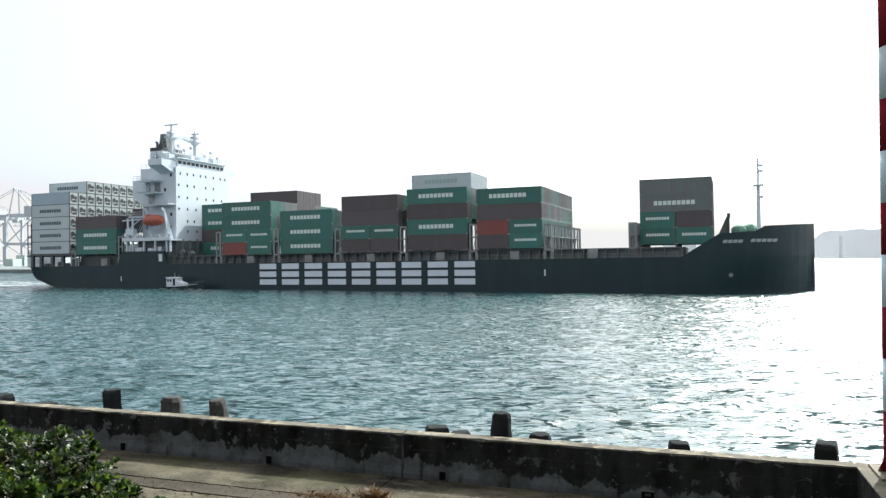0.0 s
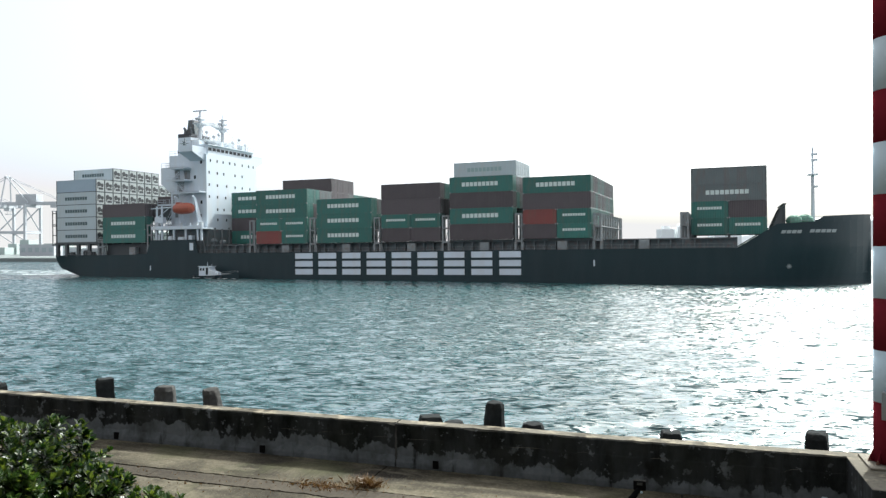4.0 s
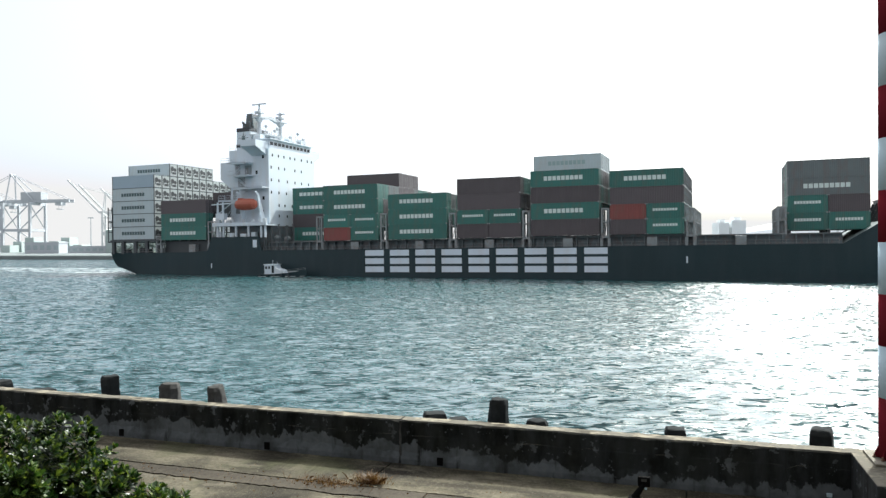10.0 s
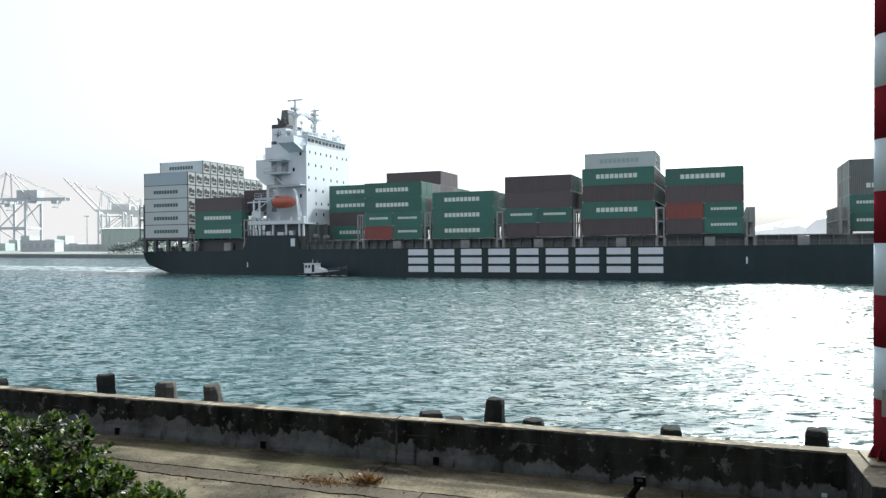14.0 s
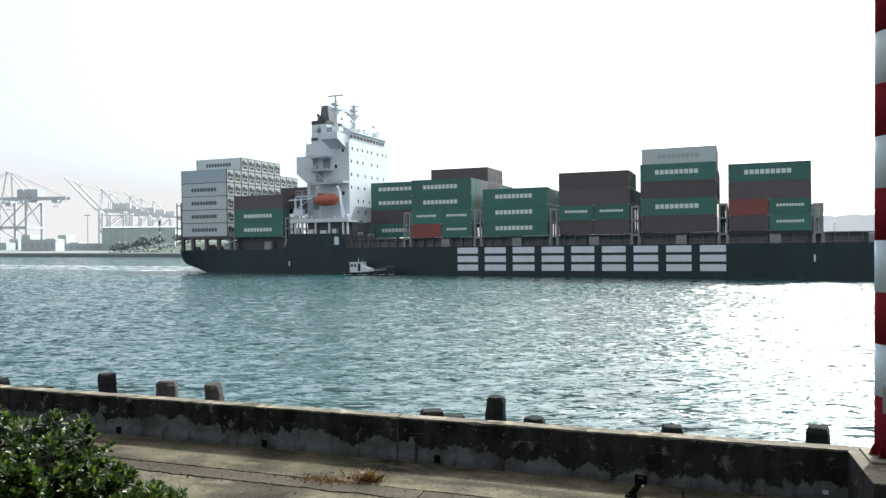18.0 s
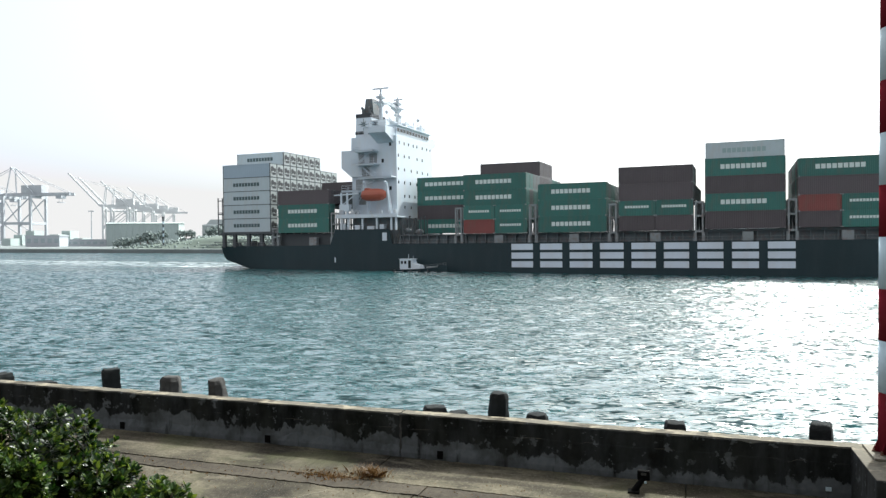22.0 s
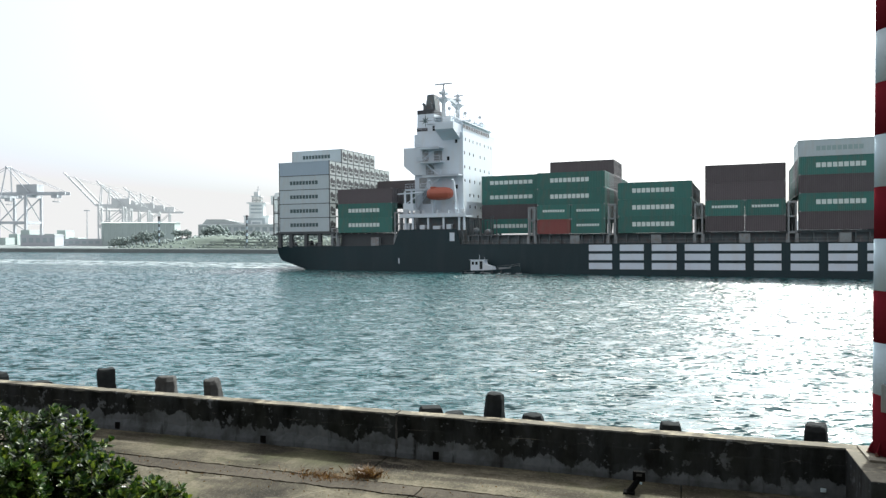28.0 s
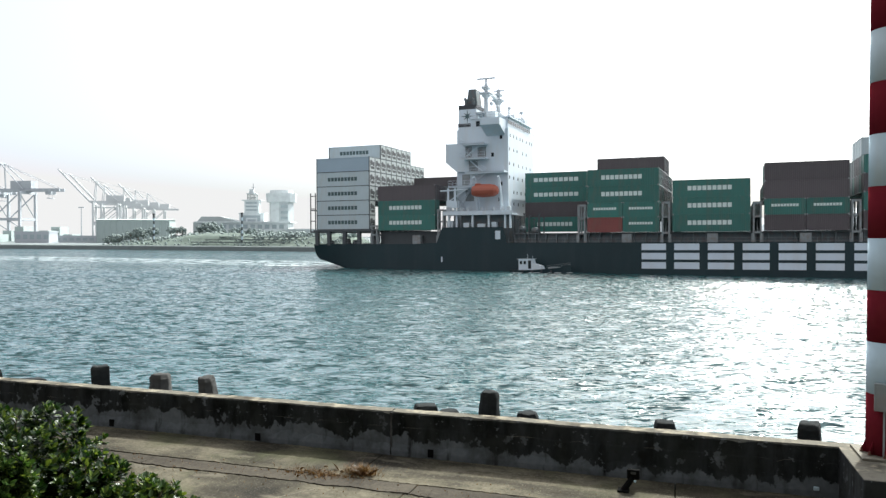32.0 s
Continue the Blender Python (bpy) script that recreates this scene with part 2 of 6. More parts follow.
def stained(m, layers):
    """Lay stains of their own shape over a material: scale, stretch, range, amount, colour."""
    n, l = m.node_tree.nodes, m.node_tree.links
    b = n["Principled BSDF"]
    out = b.inputs["Base Color"].links[0].from_socket
    tc = n.new("ShaderNodeTexCoord")
    for scale, stretch, lo, hi, amount, colour in layers:
        mp = n.new("ShaderNodeMapping")
        mp.inputs["Scale"].default_value = stretch
        l.new(tc.outputs["Object"], mp.inputs[0])
        t = n.new("ShaderNodeTexNoise")
        t.inputs["Scale"].default_value, t.inputs["Detail"].default_value = scale, 7.0
        t.inputs["Roughness"].default_value = 0.62
        l.new(mp.outputs[0], t.inputs["Vector"])
        r = n.new("ShaderNodeMapRange")
        r.inputs[1].default_value, r.inputs[2].default_value, r.inputs[4].default_value = lo, hi, amount
        l.new(t.outputs[0], r.inputs[0])
        q = n.new("ShaderNodeMix")
        q.data_type = "RGBA"
        l.new(r.outputs[0], q.inputs[0])
        l.new(out, q.inputs[6])
        q.inputs[7].default_value = (*colour, 1)
        out = q.outputs[2]
    l.new(out, b.inputs["Base Color"])
    return m


stained(M_SLAB, ((0.9, (0.3, 1.7, 1), 0.47, 0.62, 0.8, (0.024, 0.021, 0.015)), (1.6, (0.6, 1.3, 1), 0.57, 0.66, 0.7, (0.115, 0.103, 0.078)), (14.0, (1, 1, 1), 0.56, 0.66, 0.55, (0.02, 0.018, 0.014)), (32.0, (1, 1, 1), 0.58, 0.64, 0.5, (0.19, 0.175, 0.14)), (5.0, (0.7, 1, 1), 0.58, 0.68, 0.6, (0.03, 0.027, 0.02)), (0.5, (1, 1, 1), 0.54, 0.64, 0.45, (0.05, 0.055, 0.026))))
M_STRIP = stained(surf("brown_patching_concrete", (0.046, 0.040, 0.031), 0.9, spec=0.10, rand=0.2, var=0.9, fine=9, coarse=0.9, bump=0.6), ((1.1, (0.4, 1.4, 1), 0.48, 0.62, 0.7, (0.026, 0.022, 0.017)), (14.0, (1, 1, 1), 0.56, 0.66, 0.5, (0.02, 0.018, 0.014)), (32.0, (1, 1, 1), 0.59, 0.65, 0.4, (0.13, 0.12, 0.10))))
M_HOLE = surf("matt_black_and_hole_shade", (0.004, 0.004, 0.004), 0.9, spec=0.05, var=0.2)
M_JOINT = surf("dark_joint_soil", (0.02, 0.017, 0.013), 0.95, spec=0.05, var=0.5, fine=20, bump=0.8)
M_TETRA = surf("dark_breakwater_concrete", (0.020, 0.023, 0.024), 0.95, spec=0.08, var=0.6, fine=9, coarse=2, bump=0.8, dirt=(0.02, 0.02, 0.018), dirt_amt=0.7)
M_TETRAPALE = surf("grey_breakwater_concrete", (0.062, 0.062, 0.060), 0.95, spec=0.08, var=0.6, fine=9, coarse=2, bump=0.8, dirt=(0.02, 0.02, 0.018), dirt_amt=0.7)
M_MASTPAINT = surf("pale_grey_mast_paint", (0.42, 0.46, 0.49), 0.5, var=0.1, fine=3, coarse=0.4)
M_POLERED = surf("red_mast_paint", (0.13, 0.014, 0.022), 0.9, spec=0.0, var=0.15, fine=6, coarse=1.2, dirt=(0.12, 0.02, 0.018), dirt_amt=0.4)
M_POLEWHITE = surf("white_mast_paint", (0.44, 0.56, 0.63), 0.9, spec=0.0, var=0.08, fine=6, coarse=1.2, dirt=(0.5, 0.46, 0.4), dirt_amt=0.3, streak=True)
M_RUSTSTEEL = surf("rusty_steel", (0.17, 0.09, 0.06), 0.7, metal=0.3, var=0.4, fine=20, coarse=4, bump=0.5)
# two coats paled in colour to stand for haze, this one for greater distance
M_HAZED_FAR = surf("far_hazed_paint", (0.53, 0.55, 0.56), 0.7, var=0.04, fine=0.5, coarse=0.08)
# window tint greyed for haze, like the shed cladding and far roof below
M_FARGLASS = surf("hazed_window_tint", (0.30, 0.36, 0.38), 0.5, var=0.1)
M_HAZED = surf("hazed_paint", (0.40, 0.43, 0.46), 0.7, var=0.06, fine=0.5, coarse=0.08)
M_PALEBLD = surf("pale_render_wall", (0.58, 0.63, 0.64), 0.8, var=0.08, fine=0.5, coarse=0.08, dirt=(0.36, 0.39, 0.40), dirt_amt=0.4, dirt_scale=0.3)
M_SHED = surf("hazed_grey_green_cladding", (0.36, 0.43, 0.42), 0.8, var=0.1, fine=0.6, coarse=0.06)
M_QUAY = surf("far_quay_stone", (0.13, 0.155, 0.155), 0.9, var=0.3, fine=0.8, coarse=0.1, bump=0.5)
M_GRASS = surf("far_grass", (0.082, 0.112, 0.092), 0.9, var=0.4, fine=0.7, coarse=0.1, bump=0.4)
M_FARROOF = surf("hazed_roof_grey", (0.34, 0.38, 0.38), 0.9, var=0.1, fine=0.5, coarse=0.08)
M_LIGHTHOUSE = surf("bright_white_tower_paint", (0.93, 0.95, 0.95), 0.8, var=0.03)
# land colour raised to near white in place of haze
M_LAND = surf("haze_whitened_land", (0.82, 0.86, 0.87), 0.95, var=0.1, fine=0.05, coarse=0.01)


def water_material():
    """Teal water; its ripples are slopes added to the swell of the sheet, rough at every distance."""
    m = bpy.data.materials.new("harbour_water")
    m.use_nodes = True
    n, l = m.node_tree.nodes, m.node_tree.links
    b = n["Principled BSDF"]
    b.inputs["Base Color"].default_value = (0.009, 0.052, 0.056, 1)
    b.inputs["Roughness"].default_value = 0.09
    b.inputs["IOR"].default_value = 1.62
    tc = n.new("ShaderNodeTexCoord")
    geo = n.new("ShaderNodeNewGeometry")
    total = geo.outputs["Normal"]
    place = n.new("ShaderNodeSeparateXYZ")
    l.new(tc.outputs["Object"], place.inputs[0])

    def vec(op, x, y):
        q = n.new("ShaderNodeVectorMath")
        q.operation = op
        for k, v in enumerate((x, y)):
            if isinstance(v, tuple):
                q.inputs[k].default_value = v
            else:
                l.new(v, q.inputs[k])
        return q.outputs[0]

    def ripple(scale, stretch, turn, detail):
        mp = n.new("ShaderNodeMapping")
        mp.inputs["Scale"].default_value = stretch
        mp.inputs["Rotation"].default_value = (0, 0, turn)
        t = n.new("ShaderNodeTexNoise")
        t.inputs["Scale"].default_value, t.inputs["Detail"].default_value = scale, detail
        l.new(tc.outputs["Object"], mp.inputs[0])
        l.new(mp.outputs[0], t.inputs["Vector"])
        return t

    def span(x, lo, hi, a, b2):
        r = n.new("ShaderNodeMapRange")
        for k, v in zip((1, 2, 3, 4), (lo, hi, a, b2)):
            r.inputs[k].default_value = v
        l.new(x, r.inputs[0])
        return r.outputs[0]

    def maths(op, x, y=0.0):
        q = n.new("ShaderNodeMath")
        q.operation = op
        for k, v in enumerate((x, y)):
            if isinstance(v, float):
                q.inputs[k].default_value = v
            else:
                l.new(v, q.inputs[k])
        return q.outputs[0]

    # choppy by the wall, calmer out in the channel
    calm = n.new("ShaderNodeVectorMath")
    calm.operation = "SCALE"
    calm.inputs[0].default_value = (1, 1, 1)
    l.new(span(place.outputs[1], 45.0, 150.0, 1.0, 0.5), calm.inputs["Scale"])
    for scale, amp, stretch, turn in ((0.05, 0.17, (0.3, 1.0, 1), 0.35), (0.2, 0.12, (0.6, 1.2, 1), 0.1), (1.2, 0.22, (0.5, 1.3, 1), 0.2), (2.6, 0.30, (0.45, 1.3, 1), 0.12), (6.0, 0.10, (0.5, 1.2, 1), 0.25)):
        t = ripple(scale, stretch, turn, 1.5)
        total = vec("ADD", total, vec("MULTIPLY", vec("MULTIPLY", vec("SUBTRACT", t.outputs["Color"], (0.5, 0.5, 0.5)), (amp * 2.1, amp * 1.05, 0.0)), calm.outputs[0]))
    # thin steep creases, the short fronts of small crests
    for scale, stretch, turn, width, steep in ((0.6, (0.42, 1.6, 1), 0.16, 0.035, 0.9), (1.2, (0.42, 1.5, 1), -0.12, 0.04, 0.85), (2.4, (0.45, 1.4, 1), 0.2, 0.05, 0.7)):
        line = maths("ABSOLUTE", maths("SUBTRACT", ripple(scale, stretch, turn, 2.5).outputs[0], 0.5))
        mask = maths("MULTIPLY", span(line, 0.0, width, 1.0, 0.0), span(ripple(scale * 0.8, (1, 1, 1), 0.5, 1.0).outputs[0], 0.40, 0.56, 0.0, steep))
        front = n.new("ShaderNodeCombineXYZ")
        l.new(maths("MULTIPLY", mask, -1.0), front.inputs[1])
        total = vec("ADD", total, front.outputs[0])
    q = n.new("ShaderNodeVectorMath")
    q.operation = "NORMALIZE"
    l.new(total, q.inputs[0])
    l.new(q.outputs[0], b.inputs["Normal"])
    return m


M_WATER = water_material()
M_WAKE = surf("thin_wake_foam", (0.40, 0.46, 0.47), 0.6, var=0.3, fine=2, coarse=0.3)
M_FOAM = surf("white_foam", (0.75, 0.8, 0.8), 0.9, var=0.1)


# ---- mesh helpers ----
def part(name, bm, material, parent=None, label="", smooth=False):
    me = bpy.data.meshes.new(name)
    bmesh.ops.recalc_face_normals(bm, faces=bm.faces)
    if smooth:
        for f in bm.faces:
            f.smooth = True
    bm.to_mesh(me)
    bm.free()
    for m in material if isinstance(material, (list, tuple)) else [material]:
        me.materials.append(m)
    ob = new(name, me)
    if parent:
        ob.parent = parent
    if label:
        ob["label"] = label
    return ob


def empty(name, m=None):
    ob = new(name)
    ob.empty_display_size = 0.5
    if m:
        ob.matrix_world = m
    return ob


def bx(bm, x0, x1, y0, y1, z0, z1, bevel=0.0):
    v = [bm.verts.new(p) for p in ((x0, y0, z0), (x1, y0, z0), (x1, y1, z0), (x0, y1, z0), (x0, y0, z1), (x1, y0, z1), (x1, y1, z1), (x0, y1, z1))]
    fs = [bm.faces.new([v[i] for i in q]) for q in ((3, 2, 1, 0), (4, 5, 6, 7), (0, 1, 5, 4), (1, 2, 6, 5), (2, 3, 7, 6), (3, 0, 4, 7))]
    if bevel:
        bmesh.ops.bevel(bm, geom=list({e for f in fs for e in f.edges}), offset=bevel, segments=2, affect="EDGES", profile=0.5)


def prism(bm, poly, axis, a, b):
    """A polygon (2D points) pulled along an axis from a to b."""
    def at(p, k):
        return {"x": (k, p[0], p[1]), "y": (p[0], k, p[1]), "z": (p[0], p[1], k)}[axis]
    lo = [bm.verts.new(at(p, a)) for p in poly]
    hi = [bm.verts.new(at(p, b)) for p in poly]
    bm.faces.new(lo)
    bm.faces.new(hi[::-1])
    for i in range(len(poly)):
        j = (i + 1) % len(poly)
        bm.faces.new((lo[j], lo[i], hi[i], hi[j]))


def rod(bm, p, q, r0, r1=None, n=8):
    p, q = Vector(p), Vector(q)
    r1 = r0 if r1 is None else r1
    d = (q - p).normalized()
    u = d.orthogonal().normalized()
    w = d.cross(u)
    rings = [[bm.verts.new(c + r * (math.cos(2 * math.pi * i / n) * u + math.sin(2 * math.pi * i / n) * w)) for i in range(n)] for c, r in ((p, r0), (q, r1))]
    for i in range(n):
        j = (i + 1) % n
        bm.faces.new((rings[0][i], rings[0][j], rings[1][j], rings[1][i]))
    bm.faces.new(rings[0][::-1])
    bm.faces.new(rings[1])


def ball(bm, c, r, seg=10, squash=(1, 1, 1)):
    m = Matrix.Translation(c) @ Matrix.Diagonal((r * squash[0], r * squash[1], r * squash[2], 1))
    bmesh.ops.create_uvsphere(bm, u_segments=seg, v_segments=max(6, seg // 2 + 2), radius=1.0, matrix=m)


def B():
    return bmesh.new()


# ---- the harbour water: one sheet to the horizon, waves in its shape ----
def spaced(lo, hi, step, far, grow=1.06):
    v = list(np.arange(lo, hi + step / 2, step))
    s, a, b = step, lo, hi
    while b < far:
        s *= grow
        b += s
        a -= s
        v.append(b)
        v.insert(0, a)
    return np.array(v)


def build_water():
    rng = np.random.default_rng(5)
    xs, ys = spaced(-112, 112, 0.32, 4200), spaced(16, 150, 0.26, 4200)
    gx, gy = np.meshgrid(xs, ys)
    dx, dy = np.gradient(xs), np.gradient(ys)
    cell = np.maximum(dx[None, :], dy[:, None])
    z = np.zeros_like(gx)
    for _ in range(54):
        lam = math.exp(rng.uniform(math.log(0.85), math.log(4.5)))
        ang = radians(-80) + rng.normal(0, 0.58)
        amp = 0.0042 * lam ** 0.8
        k = 2 * math.pi / lam
        keep = np.clip((lam / cell - 2.0) / 1.5, 0, 1)
        crest = np.sin(k * (gx * math.cos(ang) + gy * math.sin(ang)) + rng.uniform(0, 6.28))
        z += keep * amp * (np.exp(1.6 * crest) - 1.75) * 0.42
    # gusts make some patches rougher than others
    gust = 0.75 + 0.3 * np.sin(gx * 0.045 + 1.3 * np.sin(gy * 0.03)) * np.sin(gy * 0.06 + 1.0)
    z *= gust
    nx, ny = len(xs), len(ys)
    verts = np.stack([gx, gy, z], -1).reshape(-1, 3)
    i = np.arange(nx * ny).reshape(ny, nx)
    quads = np.stack([i[:-1, :-1], i[:-1, 1:], i[1:, 1:], i[1:, :-1]], -1).reshape(-1, 4)
    me = bpy.data.meshes.new("water")
    me.vertices.add(len(verts))
    me.vertices.foreach_set("co", verts.astype(np.float32).ravel())
    me.loops.add(quads.size)
    me.loops.foreach_set("vertex_index", quads.astype(np.int32).ravel())
    me.polygons.add(len(quads))
    me.polygons.foreach_set("loop_start", np.arange(0, quads.size, 4, dtype=np.int32))
    me.polygons.foreach_set("use_smooth", np.ones(len(quads), dtype=bool))
    me.update(calc_edges=True)
    me.materials.append(M_WATER)
    ob = new("water", me)
    ob.location.z = SEA
    return tagged(ob, "choppy teal harbour water glittering in the sun", "water", kind="structure")


water = build_water()

# ---- the quay: plan with u along the wall to the left, w towards the water ----
CORNER = Vector((7.55, 13.98, 0))
U = Vector((-0.953, 0.302, 0)).normalized()
W = Vector((0.302, 0.953, 0)).normalized()
DECK_Z, TOP_Z = 2.10, 3.10
# x runs to the right along the wall
QUAY = Matrix(((-U.x, W.x, 0, CORNER.x), (-U.y, W.y, 0, CORNER.y), (0, 0, 1, 0), (0, 0, 0, 1)))


def crooked(x, size, seed):
    """How far a crack strays sideways along its length."""
    return size * (noise.noise(Vector((x * 0.5, seed, 0))) + 0.7 * noise.noise(Vector((x * 1.7, seed, 3))) + 0.45 * noise.noise(Vector((x * 5.3, seed, 7))) + 0.2 * noise.noise(Vector((x * 14.0, seed, 9))))


def wavy_edge(bm, x0, x1, ya, yb, z0, z1, step=0.25, stray_a=(0.0, 0), stray_b=(0.0, 0), seed=0):
    """A slab along x whose long edges follow the cracks beside it."""
    rng = random.Random(seed)
    k = max(2, int((x1 - x0) / step))
    rows = []
    for i in range(k + 1):
        x = x0 + (x1 - x0) * i / k
        a = ya + crooked(x, *stray_a) + rng.gauss(0, 0.002)
        b = yb + crooked(x, *stray_b) + rng.gauss(0, 0.002)
        rows.append([bm.verts.new((x, a, z0)), bm.verts.new((x, b, z0)), bm.verts.new((x, b, z1 + rng.gauss(0, 0.003))), bm.verts.new((x, a, z1 + rng.gauss(0, 0.003)))])
    for a, b in zip(rows, rows[1:]):
        for i in range(4):
            j = (i + 1) % 4
            bm.faces.new((a[i], a[j], b[j], b[i]))
    bm.faces.new(rows[0][::-1])
    bm.faces.new(rows[-1])


# ground under the quay and under the balcony side
bm = B()
bx(bm, -60, 40, -45, 1.6, -3.0, DECK_Z - 0.12)
quay_ground = part("ground", bm, M_JOINT)
quay_ground.matrix_world = QUAY
tagged(quay_ground, "dark soil and rubble bed under the quay slabs", "ground", kind="structure")

pavement = empty("pavement", QUAY)
tagged(pavement, "cracked weathered concrete quay paving along the sea wall", "pavement", kind="structure")
STRAY = ((0.0, 0), (0.03, 2), (0.11, 5), (0.0, 0))     # wall foot, joint, crack, near edge
SLABS = [(0.36, -1.708), (-1.73, -2.258), (-2.29, -7.0)]
edges = {0: (-60, -26.5, -17.2, -9.35, -2.95, 3.0, 9.0), 1: (-60, -24, -14.2, -7.9, -1.2, 4.2, 9.0), 2: (-60, -22, -12.6, -8.0, -5.6, 0.4, 9.0)}
for row, (yb, ya) in enumerate(SLABS):
    cuts = edges[row]
    for i, (c0, c1) in enumerate(zip(cuts, cuts[1:])):
        bm = B()
        tilt = (0.012, 0.0, -0.012)[row] + 0.004 * ((i * 7) % 3 - 1)
        wavy_edge(bm, c0 + 0.012, c1 - 0.012, ya, yb, DECK_Z - 0.15, DECK_Z + tilt, 0.07, STRAY[row + 1], STRAY[row], seed=row * 10 + i)
        part("slab", bm, M_STRIP if row == 1 else M_SLAB, pavement, "darker brown strip of patched concrete" if row == 1 else "")
bm = B()
wavy_edge(bm, -60, 9.0, -40, -7.03, DECK_Z - 0.15, DECK_Z - 0.012, 2.0, seed=77)
part("slab", bm, M_SLAB, pavement)

bm = B()
prism(bm, [(-10.35, -3.35), (-10.338, -3.36), (-9.74, -2.515), (-9.75, -2.505)], "z", DECK_Z - 0.06, DECK_Z - 0.004)
part("chalk_line", bm, M_CHALK, pavement, "thin pale line on the slab")

# unseen building closing the place behind the balcony, added to hold back sky light
bm = B()
bx(bm, -30, 30, -13.0, -1.6, -0.2, 30.0)
bx(bm, -30.4, 30.4, -13.4, -1.2, 30.0, 30.5)
back = part("wall_building", bm, surf("grey_render", (0.09, 0.092, 0.092), 0.9, var=0.2, fine=6, coarse=0.5))
back.matrix_world = Matrix.Translation((0, 0, DECK_Z))
tagged(back, "unseen plain grey building wall added behind the balcony to block sky light", "building wall", kind="structure")

# the sea wall, cast in lengths with open joints
seawall = empty("wall_sea", QUAY)
tagged(seawall, "mouldy flaking concrete sea wall, its stained top coloured paler for sunlight", "sea wall", kind="structure")
JOINTS = (-60.0, -41.0, -25.6, -9.16, 0.30)
for i, (c0, c1) in enumerate(zip(JOINTS, JOINTS[1:])):
    bm = B()
    rng = random.Random(40 + i)
    k = int((c1 - c0) / 0.2)
    prof = []
    for s in range(k + 1):
        x = c0 + 0.015 + (c1 - c0 - 0.03) * s / k
        chip = abs(rng.gauss(0, 0.008)) + (0.035 if rng.random() < 0.07 else 0)
        h = TOP_Z + rng.gauss(0, 0.004) - DECK_Z
        foot = 0.03 + rng.gauss(0, 0.006)
        pts = ((-foot, -0.3), (-foot, 0.12), (rng.gauss(0.004, 0.004), 0.30 + rng.gauss(0, 0.03)), (-0.005, 0.655 + rng.gauss(0, 0.02)), (0.004, 0.675 + rng.gauss(0, 0.01)), (0.0, h - 0.025 - chip), (0.022 + chip, h), (0.33, h + 0.006), (0.36, h - 0.03), (0.36, -2.2), (0.0, -2.2))
        prof.append([bm.verts.new((x, y, z)) for y, z in pts])
    for a, b in zip(prof, prof[1:]):
        for q in range(len(a)):
            r = (q + 1) % len(a)
            bm.faces.new((a[q], a[r], b[r], b[q]))
    bm.faces.new(prof[0][::-1])
    bm.faces.new(prof[-1])
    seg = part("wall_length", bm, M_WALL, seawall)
    seg.location = (0, 0, DECK_Z)
bm = B()
for k in range(12):
    z = 0.08 + k * 0.075
    bx(bm, -9.175 + 0.006 * math.sin(k * 2.1), -9.13 + 0.008 * math.sin(k * 1.3), -0.012, 0.05, z, z + 0.076)
w = part("joint_filler", bm, M_TETRAPALE, seawall, "pale mortar in the wall joint")
w.location = (0, 0, DECK_Z)
# black boxes on the wall face stand for the shade inside drain holes
for hx in (-16.96, -12.62, -8.19):
    bm = B()
    bx(bm, hx - 0.065, hx + 0.065, -0.055, -0.02, 0.05, 0.22)
    w = part("weep_hole", bm, M_HOLE, seawall, "black box standing for the shade in a drain hole")
    w.location = (0, 0, DECK_Z)

# the corner block that carries the mast
bm = B()
bx(bm, 0.02, 3.4, -1.98, 0.36, -2.2, TOP_Z - DECK_Z + 0.004, bevel=0.025)
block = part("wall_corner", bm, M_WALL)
block.matrix_world = QUAY @ Matrix.Translation((0, 0, DECK_Z))
tagged(block, "weathered concrete corner block carrying the striped mast", "sea wall", kind="structure")

# sloped footing on the water side
bm = B()
prism(bm, [(0.36, 1.7), (0.36, -2.5), (6.5, -2.5), (2.2, 1.35)], "x", -60, 12)
foot = part("revetment", bm, M_TETRA)
foot.matrix_world = QUAY
tagged(foot, "dark concrete slope on the water side of the wall", "revetment", kind="structure")


